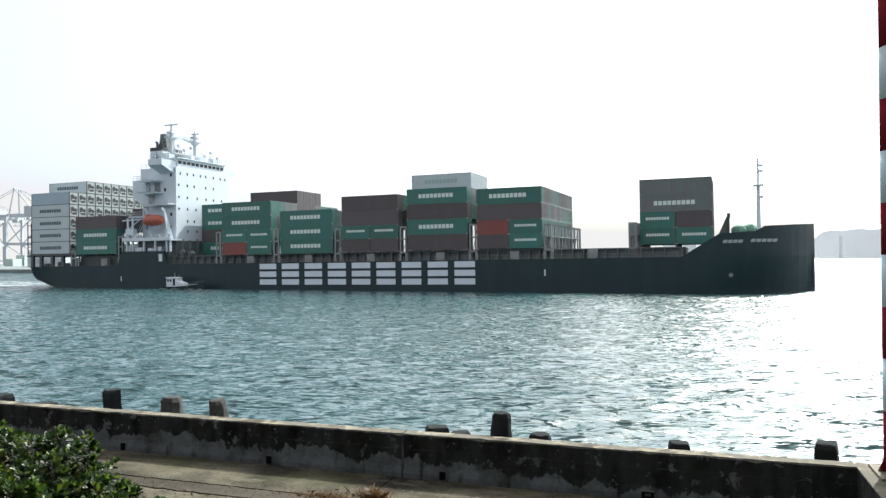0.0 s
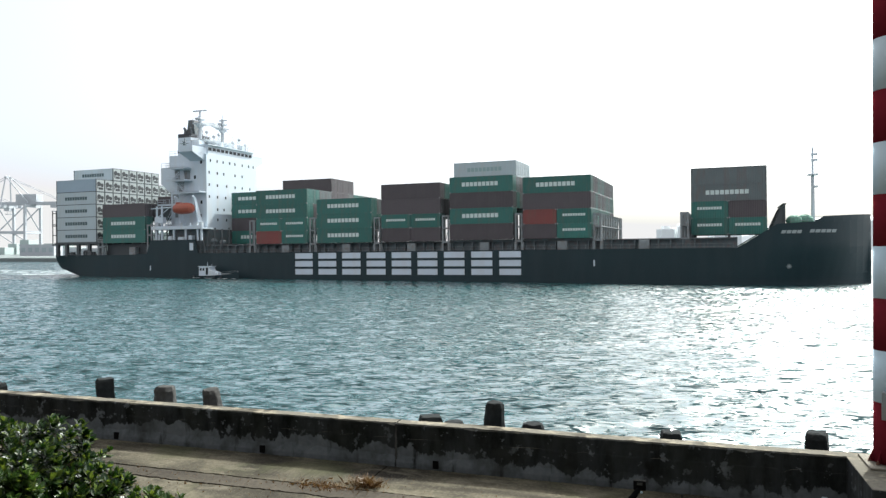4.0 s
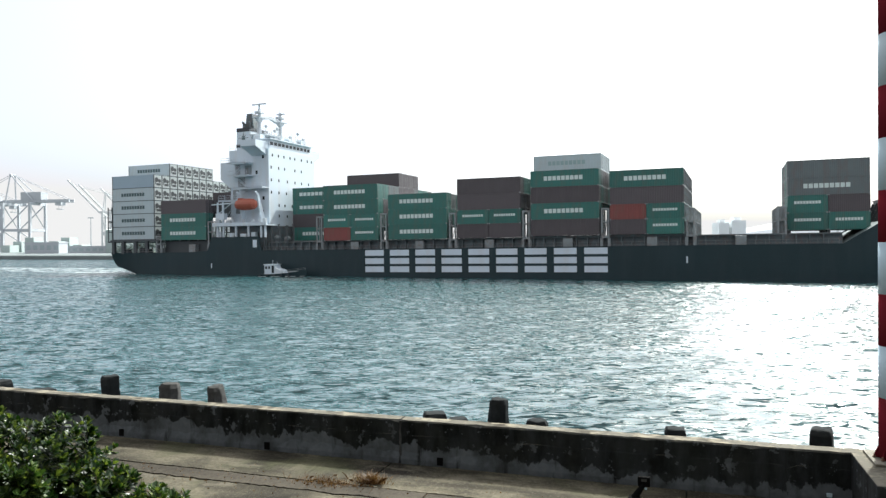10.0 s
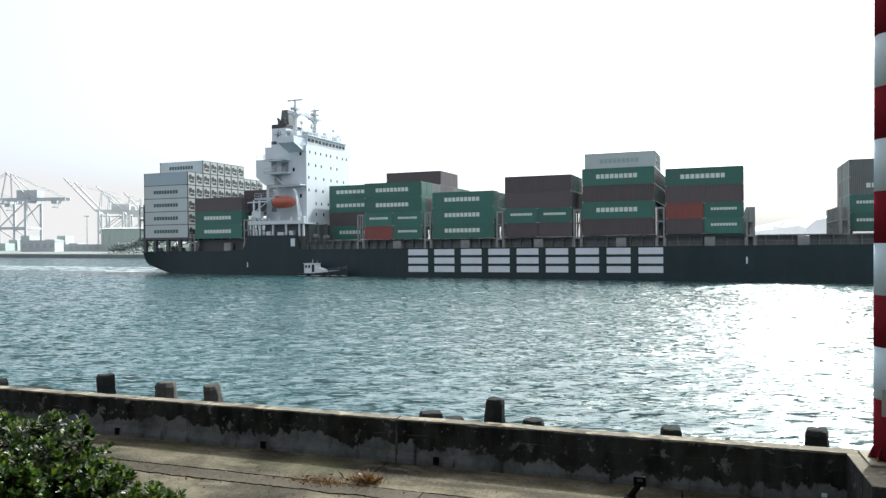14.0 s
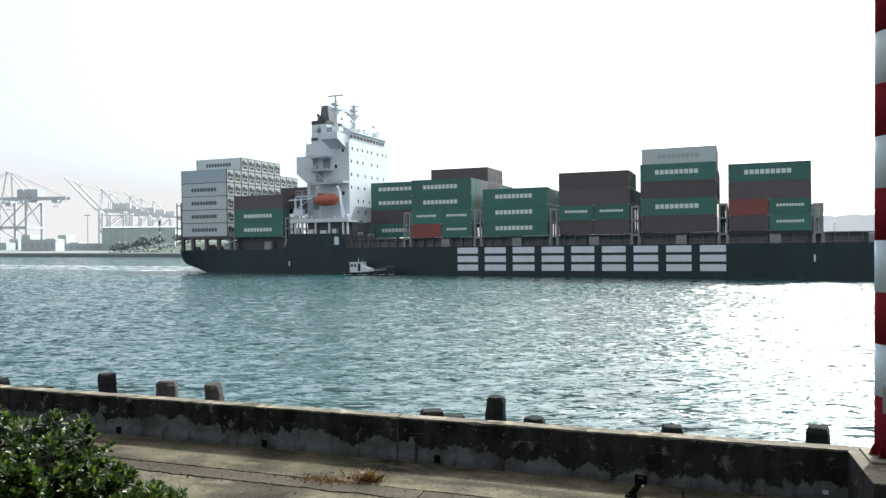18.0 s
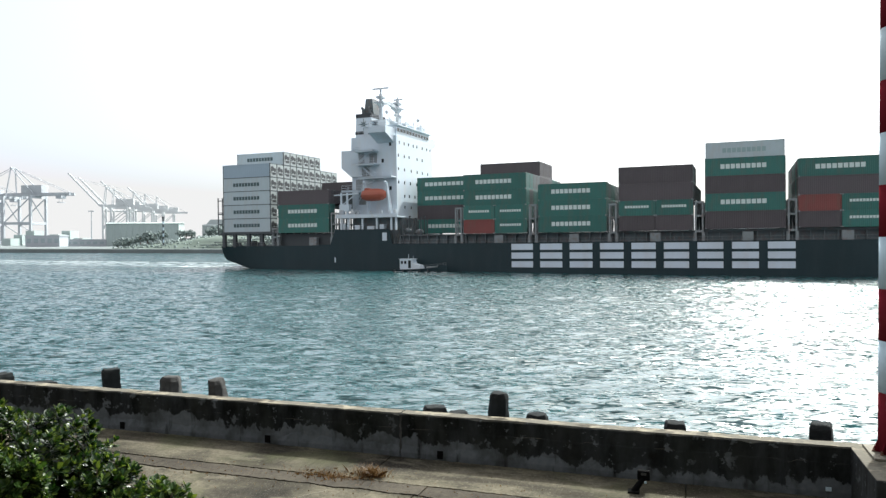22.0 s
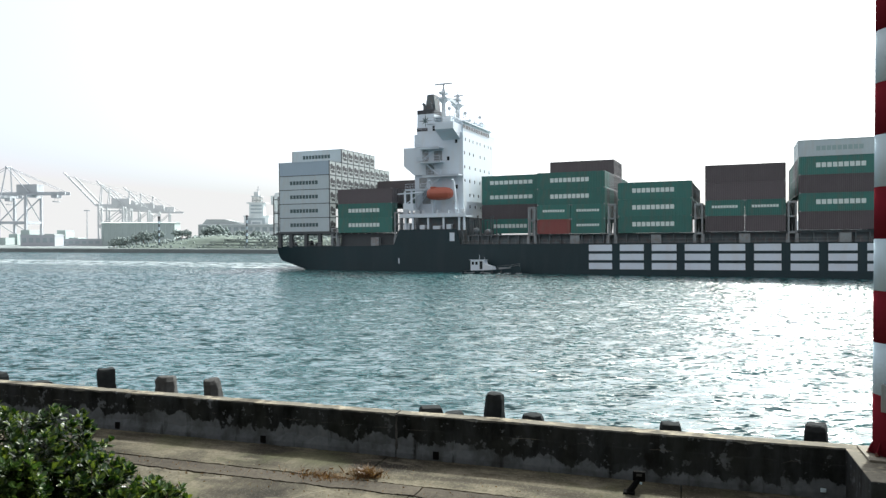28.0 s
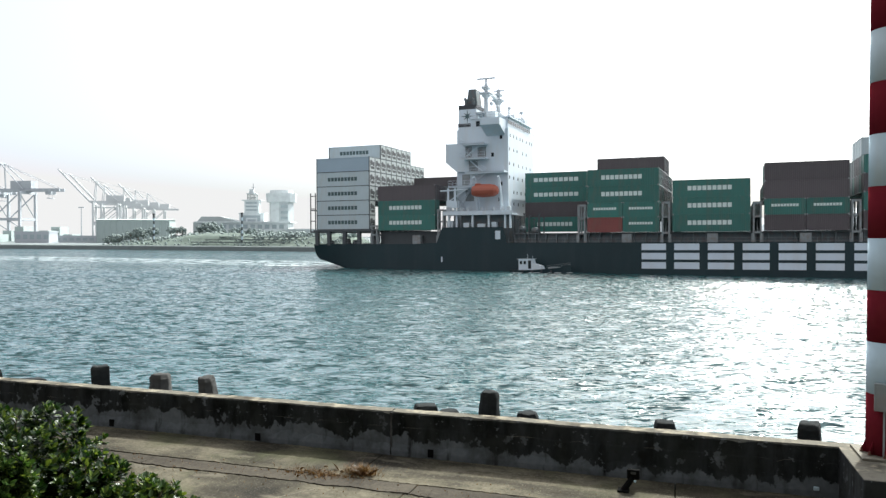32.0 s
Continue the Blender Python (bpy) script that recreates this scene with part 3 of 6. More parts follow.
# ---- breakwater blocks that look over the wall ----
def tetrapod(size, taper, seed, paint):
    """A cast block: one leg up, three splayed down, edges worn."""
    bm = B()
    rng = random.Random(seed)

    def leg(direction, length, r0, r1, n):
        d = Vector(direction).normalized()
        u = d.cross(Vector((0.3, 0.2, 1)) if abs(d.z) < 0.9 else Vector((0, 1, 0))).normalized()
        w = d.cross(u)
        rings = []
        for s, r in ((0, r0), (0.5, (r0 + r1) / 2), (0.93, r1 * 1.02), (1.0, r1 * 0.86)):
            rings.append([bm.verts.new(d * length * s + (u * math.cos(2 * math.pi * (i + 0.5) / n) + w * math.sin(2 * math.pi * (i + 0.5) / n)) * r * (1 + rng.gauss(0, 0.05))) for i in range(n)])
        for a, b in zip(rings, rings[1:]):
            for i in range(n):
                j = (i + 1) % n
                bm.faces.new((a[i], a[j], b[j], b[i]))
        bm.faces.new(rings[0][::-1])
        bm.faces.new(rings[-1])
    r0, r1 = size
    leg((0, 0, 1), 1.35, r0, r1, 8 if taper else 4)
    for k in range(3):
        an = 2 * math.pi * k / 3 + 0.5
        leg((math.cos(an), math.sin(an), -0.55), 1.1, r0, r1, 8)
    upright = [e for e in bm.edges if e.verts[0].co.z > 0.55 and e.verts[1].co.z > 0.55]
    bmesh.ops.bevel(bm, geom=upright, offset=0.014, segments=1, affect="EDGES", profile=0.5)
    bmesh.ops.subdivide_edges(bm, edges=[e for e in bm.edges if e.calc_length() > 0.12], cuts=3, use_grid_fill=True)
    for v in bm.verts:
        v.co += Vector((noise.noise(v.co * 7 + Vector((seed, 0, 0))), noise.noise(v.co * 7 + Vector((0, seed, 0))), noise.noise(v.co * 9 + Vector((0, 0, seed))))) * 0.022
    return part("breakwater_block", bm, paint)


# along the wall: x, how far its top stands over the wall, top width, shape, turn
BLOCKS = [(-18.17, 0.46, 0.45, 0, 3), (-16.24, 0.35, 0.50, 1, 18), (-14.58, 0.41, 0.42, 1, 10), (-8.68, 0.05, 0.54, 0, 5), (-8.03, -0.03, 0.5, 1, 5), (-7.11, 0.49, 0.43, 1, 15), (-6.13, 0.06, 0.47, 1, 33), (-3.20, 0.09, 0.43, 0, 3), (-0.30, 0.29, 0.41, 0, -2), (-20.65, -0.06, 0.6, 0, 12), (-22.2, 0.12, 0.5, 0, 30)]
for i, (x, up, wd, shape, turn) in enumerate(BLOCKS):
    r1 = wd * (0.53 if shape else 0.69)
    ob = tetrapod((r1 * (1.35 if shape else 1.08), r1), shape, 60 + i, M_TETRAPALE if i in (1, 2) else M_TETRA)
    ob.matrix_world = QUAY @ Matrix.Translation((x, 0.95, TOP_Z + up - 1.42)) @ pose(0, 0, 0, (i % 3 - 1) * 2, -8 if i == 2 else (i % 2) * 3 - 1.5, turn + 17.6 - math.degrees(math.atan2((CORNER - U * x).x, (CORNER - U * x).y)))
    tagged(ob, "grey chipped concrete breakwater block behind the sea wall" if i in (1, 2) else "dark worn concrete breakwater block behind the sea wall", "breakwater block", group="breakwater blocks")


# ---- the striped mast ----
def striped_mast():
    base = empty("striped_mast", Matrix.Translation((8.18, 13.43, TOP_Z)))
    tagged(base, "tall red and white banded steel mast on a concrete block", "navigation mast")
    R = 0.36
    levels = [0.06, 1.16] + [1.16 + 0.946 * k for k in range(1, 11)]
    for k, (a, b) in enumerate(zip(levels, levels[1:])):
        bm = B()
        rod(bm, (0, 0, a), (0, 0, b - 0.002), R, R, 40)
        for f in bm.faces:
            f.smooth = len(f.verts) == 4
        part("band", bm, M_POLEWHITE if k % 2 else M_POLERED, base, "white painted band" if k % 2 else "red painted band")
    bm = B()
    bx(bm, -0.52, 0.52, -0.50, 0.50, 0.004, 0.05, bevel=0.008)
    bmesh.ops.rotate(bm, cent=(0, 0, 0), matrix=Matrix.Rotation(math.atan2(-U.y, -U.x), 3, "Z"), verts=bm.verts)
    part("base_plate", bm, M_CHALK, base, "pale mortar footing")
    for k in range(10):
        an = 2 * math.pi * (k + 0.5) / 10
        bm = B()
        c, s = math.cos(an), math.sin(an)
        prism(bm, [(0.0, 0.05), (0.09, 0.05), (0.09, 0.09), (0.0, 0.30)], "y", -0.008, 0.008)
        bmesh.ops.transform(bm, matrix=Euler((0, 0, an)).to_matrix().to_4x4() @ Matrix.Translation((R - 0.005, 0, 0)), verts=bm.verts)
        part("gusset", bm, M_POLERED, base)
        bm = B()
        rod(bm, (c * 0.43, s * 0.43, 0.04), (c * 0.43, s * 0.43, 0.12), 0.016, 0.016, 8)
        rod(bm, (c * 0.43, s * 0.43, 0.052), (c * 0.43, s * 0.43, 0.078), 0.032, 0.032, 6)
        part("bolt", bm, M_RUSTSTEEL, base)
    # cable box on the side
    an = radians(230)
    bm = B()
    bx(bm, -0.15, 0.15, -0.07, 0.07, -0.25, 0.25, bevel=0.012)
    bx(bm, -0.11, 0.11, -0.082, -0.07, -0.20, 0.20)
    box = part("junction_box", bm, M_STEEL, base, "grey steel junction box")
    box.matrix_basis = Matrix.Translation((math.cos(an) * (R + 0.05), math.sin(an) * (R + 0.05), 1.14)) @ pose(0, 0, 0, 0, 0, 230 + 90 - 360)
    bm = B()
    rod(bm, (math.cos(an) * (R + 0.03), math.sin(an) * (R + 0.03), 0.05), (math.cos(an) * (R + 0.03), math.sin(an) * (R + 0.03), 0.88), 0.018, 0.018, 8)
    part("conduit", bm, M_STEEL, base)
    return base


striped_mast()


# ---- small things on the quay ----
def floodlight():
    base = empty("floodlight", QUAY @ Matrix.Translation((-3.92, -0.84, DECK_Z)))
    tagged(base, "small black floodlight on a short post before the sea wall", "floodlight")
    bm = B()
    bx(bm, -0.11, 0.11, -0.10, 0.10, 0.0, 0.05, bevel=0.01)
    part("foot", bm, M_HOLE, base)
    bm = B()
    rod(bm, (0, 0, 0.03), (0.17, 0.11, 0.26), 0.065, 0.05, 10)
    part("post", bm, M_HOLE, base)
    bm = B()
    bx(bm, 0.06, 0.30, 0.08, 0.20, 0.23, 0.42, bevel=0.02)
    for k in range(4):
        bx(bm, 0.09 + 0.05 * k, 0.105 + 0.05 * k, 0.20, 0.23, 0.25, 0.40)
    part("housing", bm, M_HOLE, base)
    bm = B()
    bx(bm, 0.13, 0.235, 0.072, 0.078, 0.335, 0.385)
    part("lens", bm, M_TETRAPALE, base, "pale lens")
    for x in (0.125, 0.195):
        bm = B()
        bx(bm, x, x + 0.045, 0.05, 0.075, 0.185, 0.225, bevel=0.008)
        part("tag", bm, M_POLEWHITE, base, "white plate")
    return base


floodlight()
bm = B()
bx(bm, -0.05, 0.05, -0.03, 0.0, 0, 0.075, bevel=0.008)
tagw = part("wall_plate", bm, M_POLEWHITE)
tagw.matrix_world = QUAY @ Matrix.Translation((-0.36, -0.034, DECK_Z + 0.14))
tagged(tagw, "small white plate fixed to the sea wall", "plate")


def dry_tuft(x, y, count, spread, height, seed, name, label):
    rng = random.Random(seed)
    bm = B()
    for _ in range(count):
        cx, cy = rng.gauss(0, spread), rng.gauss(0, spread * 0.3)
        h = height * rng.uniform(0.4, 1.2)
        lean = Vector((rng.gauss(0, 0.5), rng.gauss(0, 0.5), 1)).normalized() * h
        side = Vector((rng.uniform(-1, 1), rng.uniform(-1, 1), 0)).normalized() * 0.0045
        p = Vector((cx, cy, 0))
        q = p + lean * 0.6 + Vector((0, 0, 0.02))
        v = [bm.verts.new(c) for c in (p - side, p + side, q + side * 0.8, p + lean + Vector((lean.x * 0.5, lean.y * 0.5, -0.02)), q - side * 0.8)]
        bm.faces.new(v)
    ob = part(name, bm, M_DRY)
    ob.matrix_world = QUAY @ Matrix.Translation((x, y, DECK_Z - 0.03))
    return tagged(ob, label, "dry weeds", kind="stuff")


dry_tuft(-9.25, -1.5, 620, 0.15, 0.30, 1, "weed_tuft", "dry brown weed tuft growing from a slab joint")
dry_tuft(-10.1, -1.72, 700, 0.45, 0.13, 2, "weed_tuft", "low straw-coloured weeds along the slab joint")
dry_tuft(-13.2, -1.72, 260, 1.5, 0.07, 3, "weed_tuft", "sparse dry weeds along the slab joint")
dry_tuft(-9.0, -1.72, 800, 3.4, 0.05, 5, "weed_tuft", "short dry weeds along the slab joint")
dry_tuft(-5.2, -1.72, 160, 1.6, 0.07, 4, "weed_tuft", "sparse dry weeds along the slab joint")


# ---- the shrub tree below the balcony ----
def shrub():
    base = empty("shrub_tree", Matrix.Translation((-3.95, 6.55, DECK_Z)))
    tagged(base, "dense glossy dark green shrub tree with small leaves", "tree")
    rng = random.Random(11)
    bm = B()
    rod(bm, (0.1, 0, -0.15), (0.02, 0, 1.2), 0.11, 0.085, 10)
    part("trunk", bm, M_BARK, base)
    clumps = [((0.0, 0.0, 2.62), (1.02, 0.9, 0.98), 860), ((-1.15, 0.1, 2.5), (0.8, 0.8, 0.95), 360), ((0.78, -0.1, 2.45), (0.50, 0.5, 0.66), 340), ((1.36, -0.15, 2.54), (0.46, 0.40, 0.36), 180), ((-0.1, -0.55, 2.35), (0.7, 0.55, 0.62), 330), ((0.38, -0.62, 2.98), (0.26, 0.2, 0.32), 90)]
    leaf = ((0, 0, 0), (0.30, 0.5, 0.06), (0.75, 0.42, 0.02), (1.0, 0, -0.08), (0.75, -0.42, 0.02), (0.30, -0.5, 0.06))
    for ci, (c, r, tips) in enumerate(clumps):
        c = Vector(c)
        bm = B()
        limb = B()
        rod(limb, (0.02, 0, 1.1), c - Vector((0, 0, 0.25)), 0.055, 0.03, 7)
        for t in range(tips):
            d = Vector((rng.gauss(0, 1), rng.gauss(0, 1), rng.gauss(0.25, 1))).normalized()
            lump = 0.86 + 0.26 * noise.noise(Vector((d.x * 2.1 + ci * 7, d.y * 2.1, d.z * 2.1)))
            depth = 1.0 if rng.random() < 0.55 else rng.uniform(0.6, 0.95)
            tip = c + Vector((d.x * r[0], d.y * r[1], d.z * r[2])) * lump * depth
            grow = (d + Vector((0, 0, 0.65)) + Vector((rng.gauss(0, 0.25), rng.gauss(0, 0.25), 0))).normalized()
            if t % 6 == 0:
                rod(limb, c + (tip - c) * 0.2, tip, 0.014, 0.005, 5)
            for k in range(rng.randint(18, 25)):
                an = k * 2.4 + rng.uniform(-0.3, 0.3)
                up = rng.uniform(0.0, 1.0)
                side = grow.orthogonal().normalized()
                side = (Matrix.Rotation(an, 3, grow) @ side).normalized()
                ax = (side * (1.0 - 0.45 * up) + grow * (0.15 + 0.85 * up)).normalized()
                root = tip - grow * (0.11 * (1 - up)) + ax * 0.008
                wd = ax.cross(grow + Vector((0.01, 0.02, 0))).normalized()
                nm = wd.cross(ax)
                L = rng.uniform(0.050, 0.080)
                w = L * rng.uniform(0.48, 0.60)
                vs = [bm.verts.new(root + ax * (p[0] * L) + wd * (p[1] * w) + nm * (p[2] * L)) for p in leaf]
                bm.faces.new((vs[0], vs[1], vs[2], vs[3]))
                bm.faces.new((vs[0], vs[3], vs[4], vs[5]))
        part("limb", limb, M_BARK, base)
        part("leaf_clump", bm, M_LEAFNEW if ci in (3, 5) else M_LEAF, base, "young yellow-green leaves" if ci in (3, 5) else "")
    return base


shrub()


# ---- the container ship: x forward from the stern, y inboard from the side that faces the quay ----
def ship_pose(t, trim=True):
    s = 2.427 * t + 0.00057 * t * t - 250.96
    psi = radians(-21.2 - 0.04258 * (t - 16))
    m = Matrix.Translation((133.818 + s * math.cos(psi), 86.473 + s * math.sin(psi), 0)) @ Matrix.Rotation(psi, 4, "Z")
    if trim:
        m = m @ Matrix.Translation((50, 0, 0)) @ Matrix.Rotation(radians(-0.46), 4, "Y") @ Matrix.Translation((-50, 0, 0))
    return m


KEY_TIMES = (0.0, 8.0, 16.0, 24.0, 32.0)
BEAM = 27.6
CY = BEAM / 2
afloat = []      # things that travel with the ship: (thing, pose in the ship's space)


def aboard(ob, m):
    ob.matrix_basis = ship_pose(0) @ m
    afloat.append((ob, m.copy()))
    return ob


ship = empty("container_ship")
tagged(ship, "black-hulled container ship with white superstructure, steaming with pilot boat alongside", "container ship")
aboard(ship, Matrix.Identity(4))


def deck_z(x):
    if x < 26:
        return 5.75
    if x < 148.5:
        return 5.95
    if x < 154.5:
        return 5.95 + (x - 148.5) / 6.0 * 3.75
    return 9.7 + (x - 154.5) * 0.06


def half_beam(x, z):
    """Half the hull's breadth at a station and height."""
    h = max(0.0, min(1.0, z / 6.0))
    full = CY
    if x < 16:
        k = max(0.0, (16 - x) / 16)
        full = CY * (1 - (0.20 - 0.18 * h) * k ** 2)
    start = 147 + 3 * h
    if x > start:
        end = 169.1 + 0.7 * min(1, z / 10)
        k = min(1.0, (x - start) / (end - start))
        full = CY * (1 - k ** (2.3 + 0.5 * h))
    return max(full, 0.12)


def keel_z(x):
    """Height of the bottom along the ship: a flat run rising under a rounded stern."""
    if x > 14:
        return -3.0
    if x > 7.0:
        return 0.875 - (x - 7.0) * 0.55
    if x > 1.2:
        return 2.5 - (x - 1.2) * 0.28
    return 2.5 + 1.5 * (1 - math.sqrt(max(0.0, 1 - ((1.2 - x) / 1.5) ** 2)))


def build_hull():
    bm = B()
    xs = [-0.3, -0.27, -0.2, -0.05, 0.2, 0.6, 1.2, 2.0, 3.0, 4.2, 5.5, 7, 9, 11, 12.5, 14, 16, 22, 26, 26.02, 28.4, 40.5, 44, 60, 80, 100, 120, 128, 134, 140, 144, 146, 148.5, 150.5, 152.5, 154.5, 155.7, 157, 158.2, 159.5, 162, 164, 165.7, 167, 168.2, 169.2, 169.75]
    zn = 13
    rings = []
    for x in xs:
        top, low = deck_z(x) + 0.0, keel_z(x)
        ring = []
        for i in range(zn):
            z = low + (top - low) * i / (zn - 1)
            ring.append((half_beam(x, z), z))
        rings.append((x, ring))
    star, port = [], []
    for x, ring in rings:
        star.append([bm.verts.new((x, CY - b, z)) for b, z in ring])
        port.append([bm.verts.new((x, CY + b, z)) for b, z in ring])
    for side in (star, port):
        for a, b in zip(side, side[1:]):
            for i in range(zn - 1):
                bm.faces.new((a[i], b[i], b[i + 1], a[i + 1]))
    for k in (0, -1):
        for i in range(zn - 1):
            bm.faces.new((star[k][i], star[k][i + 1], port[k][i + 1], port[k][i]))
    for a, b, c, d in zip(star, star[1:], port, port[1:]):
        bm.faces.new((a[0], b[0], d[0], c[0]))
    hull = part("hull", bm, M_HULL, ship, "black painted steel hull with white block marking")
    for f in hull.data.polygons:
        f.use_smooth = abs(f.normal.z) < 0.9 and abs(f.normal.x) < 0.8
    bm = B()
    rows = [(x, CY - half_beam(x, deck_z(x)) + 0.12, deck_z(x) - 0.25) for x in xs]
    for (x, y, z), (x2, y2, z2) in zip(rows, rows[1:]):
        v = [bm.verts.new(p) for p in ((x, y, z), (x2, y2, z2), (x2, BEAM - y2, z2), (x, BEAM - y, z))]
        bm.faces.new(v)
    part("deck", bm, M_DECK, ship, "weathered dark deck plating")
    return hull


hull = build_hull()


def word_blocks(bm, x0, x1, z0, z1, y, t, cols=9, fill=0.84, bars=((0.0, 1.0),)):
    """A row of plain blocks, in place of a name."""
    w = (x1 - x0) / cols
    h = z1 - z0
    for i in range(cols):
        a = x0 + i * w
        b = a + w * fill
        for s, e in bars:
            bx(bm, a, b, y - t, y, z0 + h * s, z0 + h * e)


for i in range(9):
    bm = B()
    a = 65.4 + i * 5.375
    word_blocks(bm, a, a + 4.05, 1.45, 5.75, -0.004, 0.012, 1, 1.0, ((0.0, 0.26), (0.37, 0.63), (0.74, 1.0)))
    part("block_marking", bm, M_LETTER, hull, "white painted block on the hull")
for x0, x1, z0, seed in ((155.1, 158.2, 8.15, 4), (159.3, 163.5, 8.25, 5)):
    bm = B()
    word_blocks(bm, x0, x1, z0, z0 + 0.52, 0.0, 0.012, seed)
    for v in bm.verts:
        v.co.x += (v.co.z - 8.4) * 0.35
        v.co.y = CY - half_beam(v.co.x, v.co.z) - 0.03 + v.co.y
    part("name_bars", bm, M_NAME, hull, "dull pale name in slanted bars on the bow")
for x, z0, z1 in ((28.3, 2.3, 3.3), (125.5, 3.0, 4.1)):
    bm = B()
    bx(bm, x - 0.13, x + 0.13, -0.016, -0.004, z0, z1)
    part("draught_mark", bm, M_LETTER, hull, "short white mark")
bm = B()
for k in range(4):
    an = k * math.pi / 4
    c, s = math.cos(an) * 0.42, math.sin(an) * 0.42
    prism(bm, [(-c - s * 0.12, -s + c * 0.12), (-c + s * 0.12, -s - c * 0.12), (c + s * 0.12, s - c * 0.12), (c - s * 0.12, s + c * 0.12)], "y", -0.014 - k * 0.004, -0.004 - k * 0.004)
bmesh.ops.translate(bm, vec=(156.2, 0, 2.9), verts=bm.verts)
for v in bm.verts:
    v.co.y += CY - half_beam(v.co.x, v.co.z) - 0.03
part("thruster_mark", bm, M_NAME, hull, "white crossed circle mark")

# raised bulwark beside the superstructure
for y in (0.0, BEAM - 0.25):
    bm = B()
    prism(bm, [(27.2, 5.9), (28.4, 8.9), (40.4, 8.9), (41.2, 5.9)], "y", y, y + 0.25)
    part("bulwark", bm, M_HULL, ship)
# a white panel on the bulwark stands for a lit opening
bm = B()
bx(bm, 39.0, 40.0, -0.02, -0.004, 6.6, 8.2)
part("bulwark_opening", bm, M_WHITE, ship, "white panel standing for the light in a bulwark opening")


def rail(bm, pts, h=1.05, n=None, r=0.035):
    """A rail with posts along a line of points."""
    for p, q in zip(pts, pts[1:]):
        p, q = Vector(p), Vector(q)
        k = n or max(1, int((q - p).length / 1.5))
        for i in range(k + 1):
            c = p.lerp(q, i / k)
            rod(bm, c, c + Vector((0, 0, h)), r, r, 4)
        for s in (0.5, 1.0):
            rod(bm, p + Vector((0, 0, h * s)), q + Vector((0, 0, h * s)), r, r, 4)


# mooring deck openings at the stern: pillars under the container platform
bm = B()
bx(bm, -0.1, 14.0, 0.0, BEAM, 8.30, 8.66)
part("platform", bm, M_DARKSTEEL, ship, "dark steel container platform over the mooring deck")
for x in (0.2, 3.0, 6.6, 9.9, 13.0):
    for y in (0.15, BEAM - 0.75):
        bm = B()
        bx(bm, x, x + 0.75, y, y + 0.6, 5.5, 8.30)
        part("pillar", bm, M_DARKSTEEL, ship)
for x, y, z in ((2.2, 3.0, 0.9), (5.2, 4.5, 1.3), (8.0, 3.5, 1.0), (11.5, 5.0, 1.2)):
    bm = B()
    rod(bm, (x - 0.6, y, 5.5 + z * 0.6), (x + 0.6, y, 5.5 + z * 0.6), z * 0.5, z * 0.5, 12)
    bx(bm, x - 0.8, x + 0.8, y - 0.4, y + 0.4, 5.5, 5.5 + z * 0.5)
    part("winch", bm, M_DARKSTEEL, ship, "dark mooring winch")
bm = B()
rail(bm, [(14, 0.1, 5.5), (3, 0.3, 5.5), (0.2, 3.5, 5.5), (0.0, BEAM - 3.5, 5.5)])
part("stern_rail", bm, M_STEEL, ship)
bm = B()
for y in (0.3, 2.8):
    for x in (-0.9, 0.25):
        rod(bm, (x, y, 8.4), (x, y, 16.2), 0.12, 0.12, 6)
    for z in (10.5, 13.0, 15.6):
        rod(bm, (-0.9, y, z), (0.25, y, z), 0.09, 0.09, 6)
bx(bm, -1.0, 0.3, 0.2, BEAM - 0.2, 8.1, 8.4)
bx(bm, -0.9, 0.2, 0.2, BEAM - 0.2, 12.6, 12.8)
part("stern_lashing_bridge", bm, M_DARKSTEEL, ship)

# hatch coaming, boxes and lashing bridges along the cargo deck
bm = B()
bx(bm, 42.5, 148.6, 1.6, BEAM - 1.6, 5.6, 7.55)
part("hatch_coaming", bm, M_COAMING, ship, "grey steel hatch coaming")
bm = B()
bx(bm, 14.5, 27.5, 1.6, BEAM - 1.6, 5.5, 8.2)
part("hatch_coaming", bm, M_DARKSTEEL, ship, "dark steel hatch coaming aft")
for x0, top in ((42.6, 7.7), (56.0, 7.72), (70.4, 7.72), (84.7, 7.77), (98.8, 7.92), (112.8, 7.92), (127.2, 7.7), (141.2, 7.7)):
    bm = B()
    bx(bm, x0, x0 + (7.4 if x0 > 140 else 12.4), 0.9, BEAM - 0.9, 7.50, top)
    part("hatch_cover", bm, M_COAMING, ship)
for x in (62, 76, 90, 104.6, 119, 133, 22):
    bm = B()
    bx(bm, x, x + 1.7, 0.35, 1.5, 5.7, 7.45, bevel=0.05)
    part("deck_locker", bm, M_STEEL, ship, "grey deck box")
bm = B()
bx(bm, 0, 0.14, 0.7, 1.62, 5.6, 7.5)
stay = part("coaming_stay", bm, M_COAMING, ship)
stay.location.x = 42.5
for i in range(1, 54):
    o = new("coaming_stay", stay.data)
    o.parent = ship
    o.location.x = 42.5 + i * 1.95
bm = B()
rail(bm, [(41.5, 0.12, 5.7), (148, 0.12, 5.7)], h=1.0, r=0.028)
part("side_rail", bm, M_STEEL, ship)


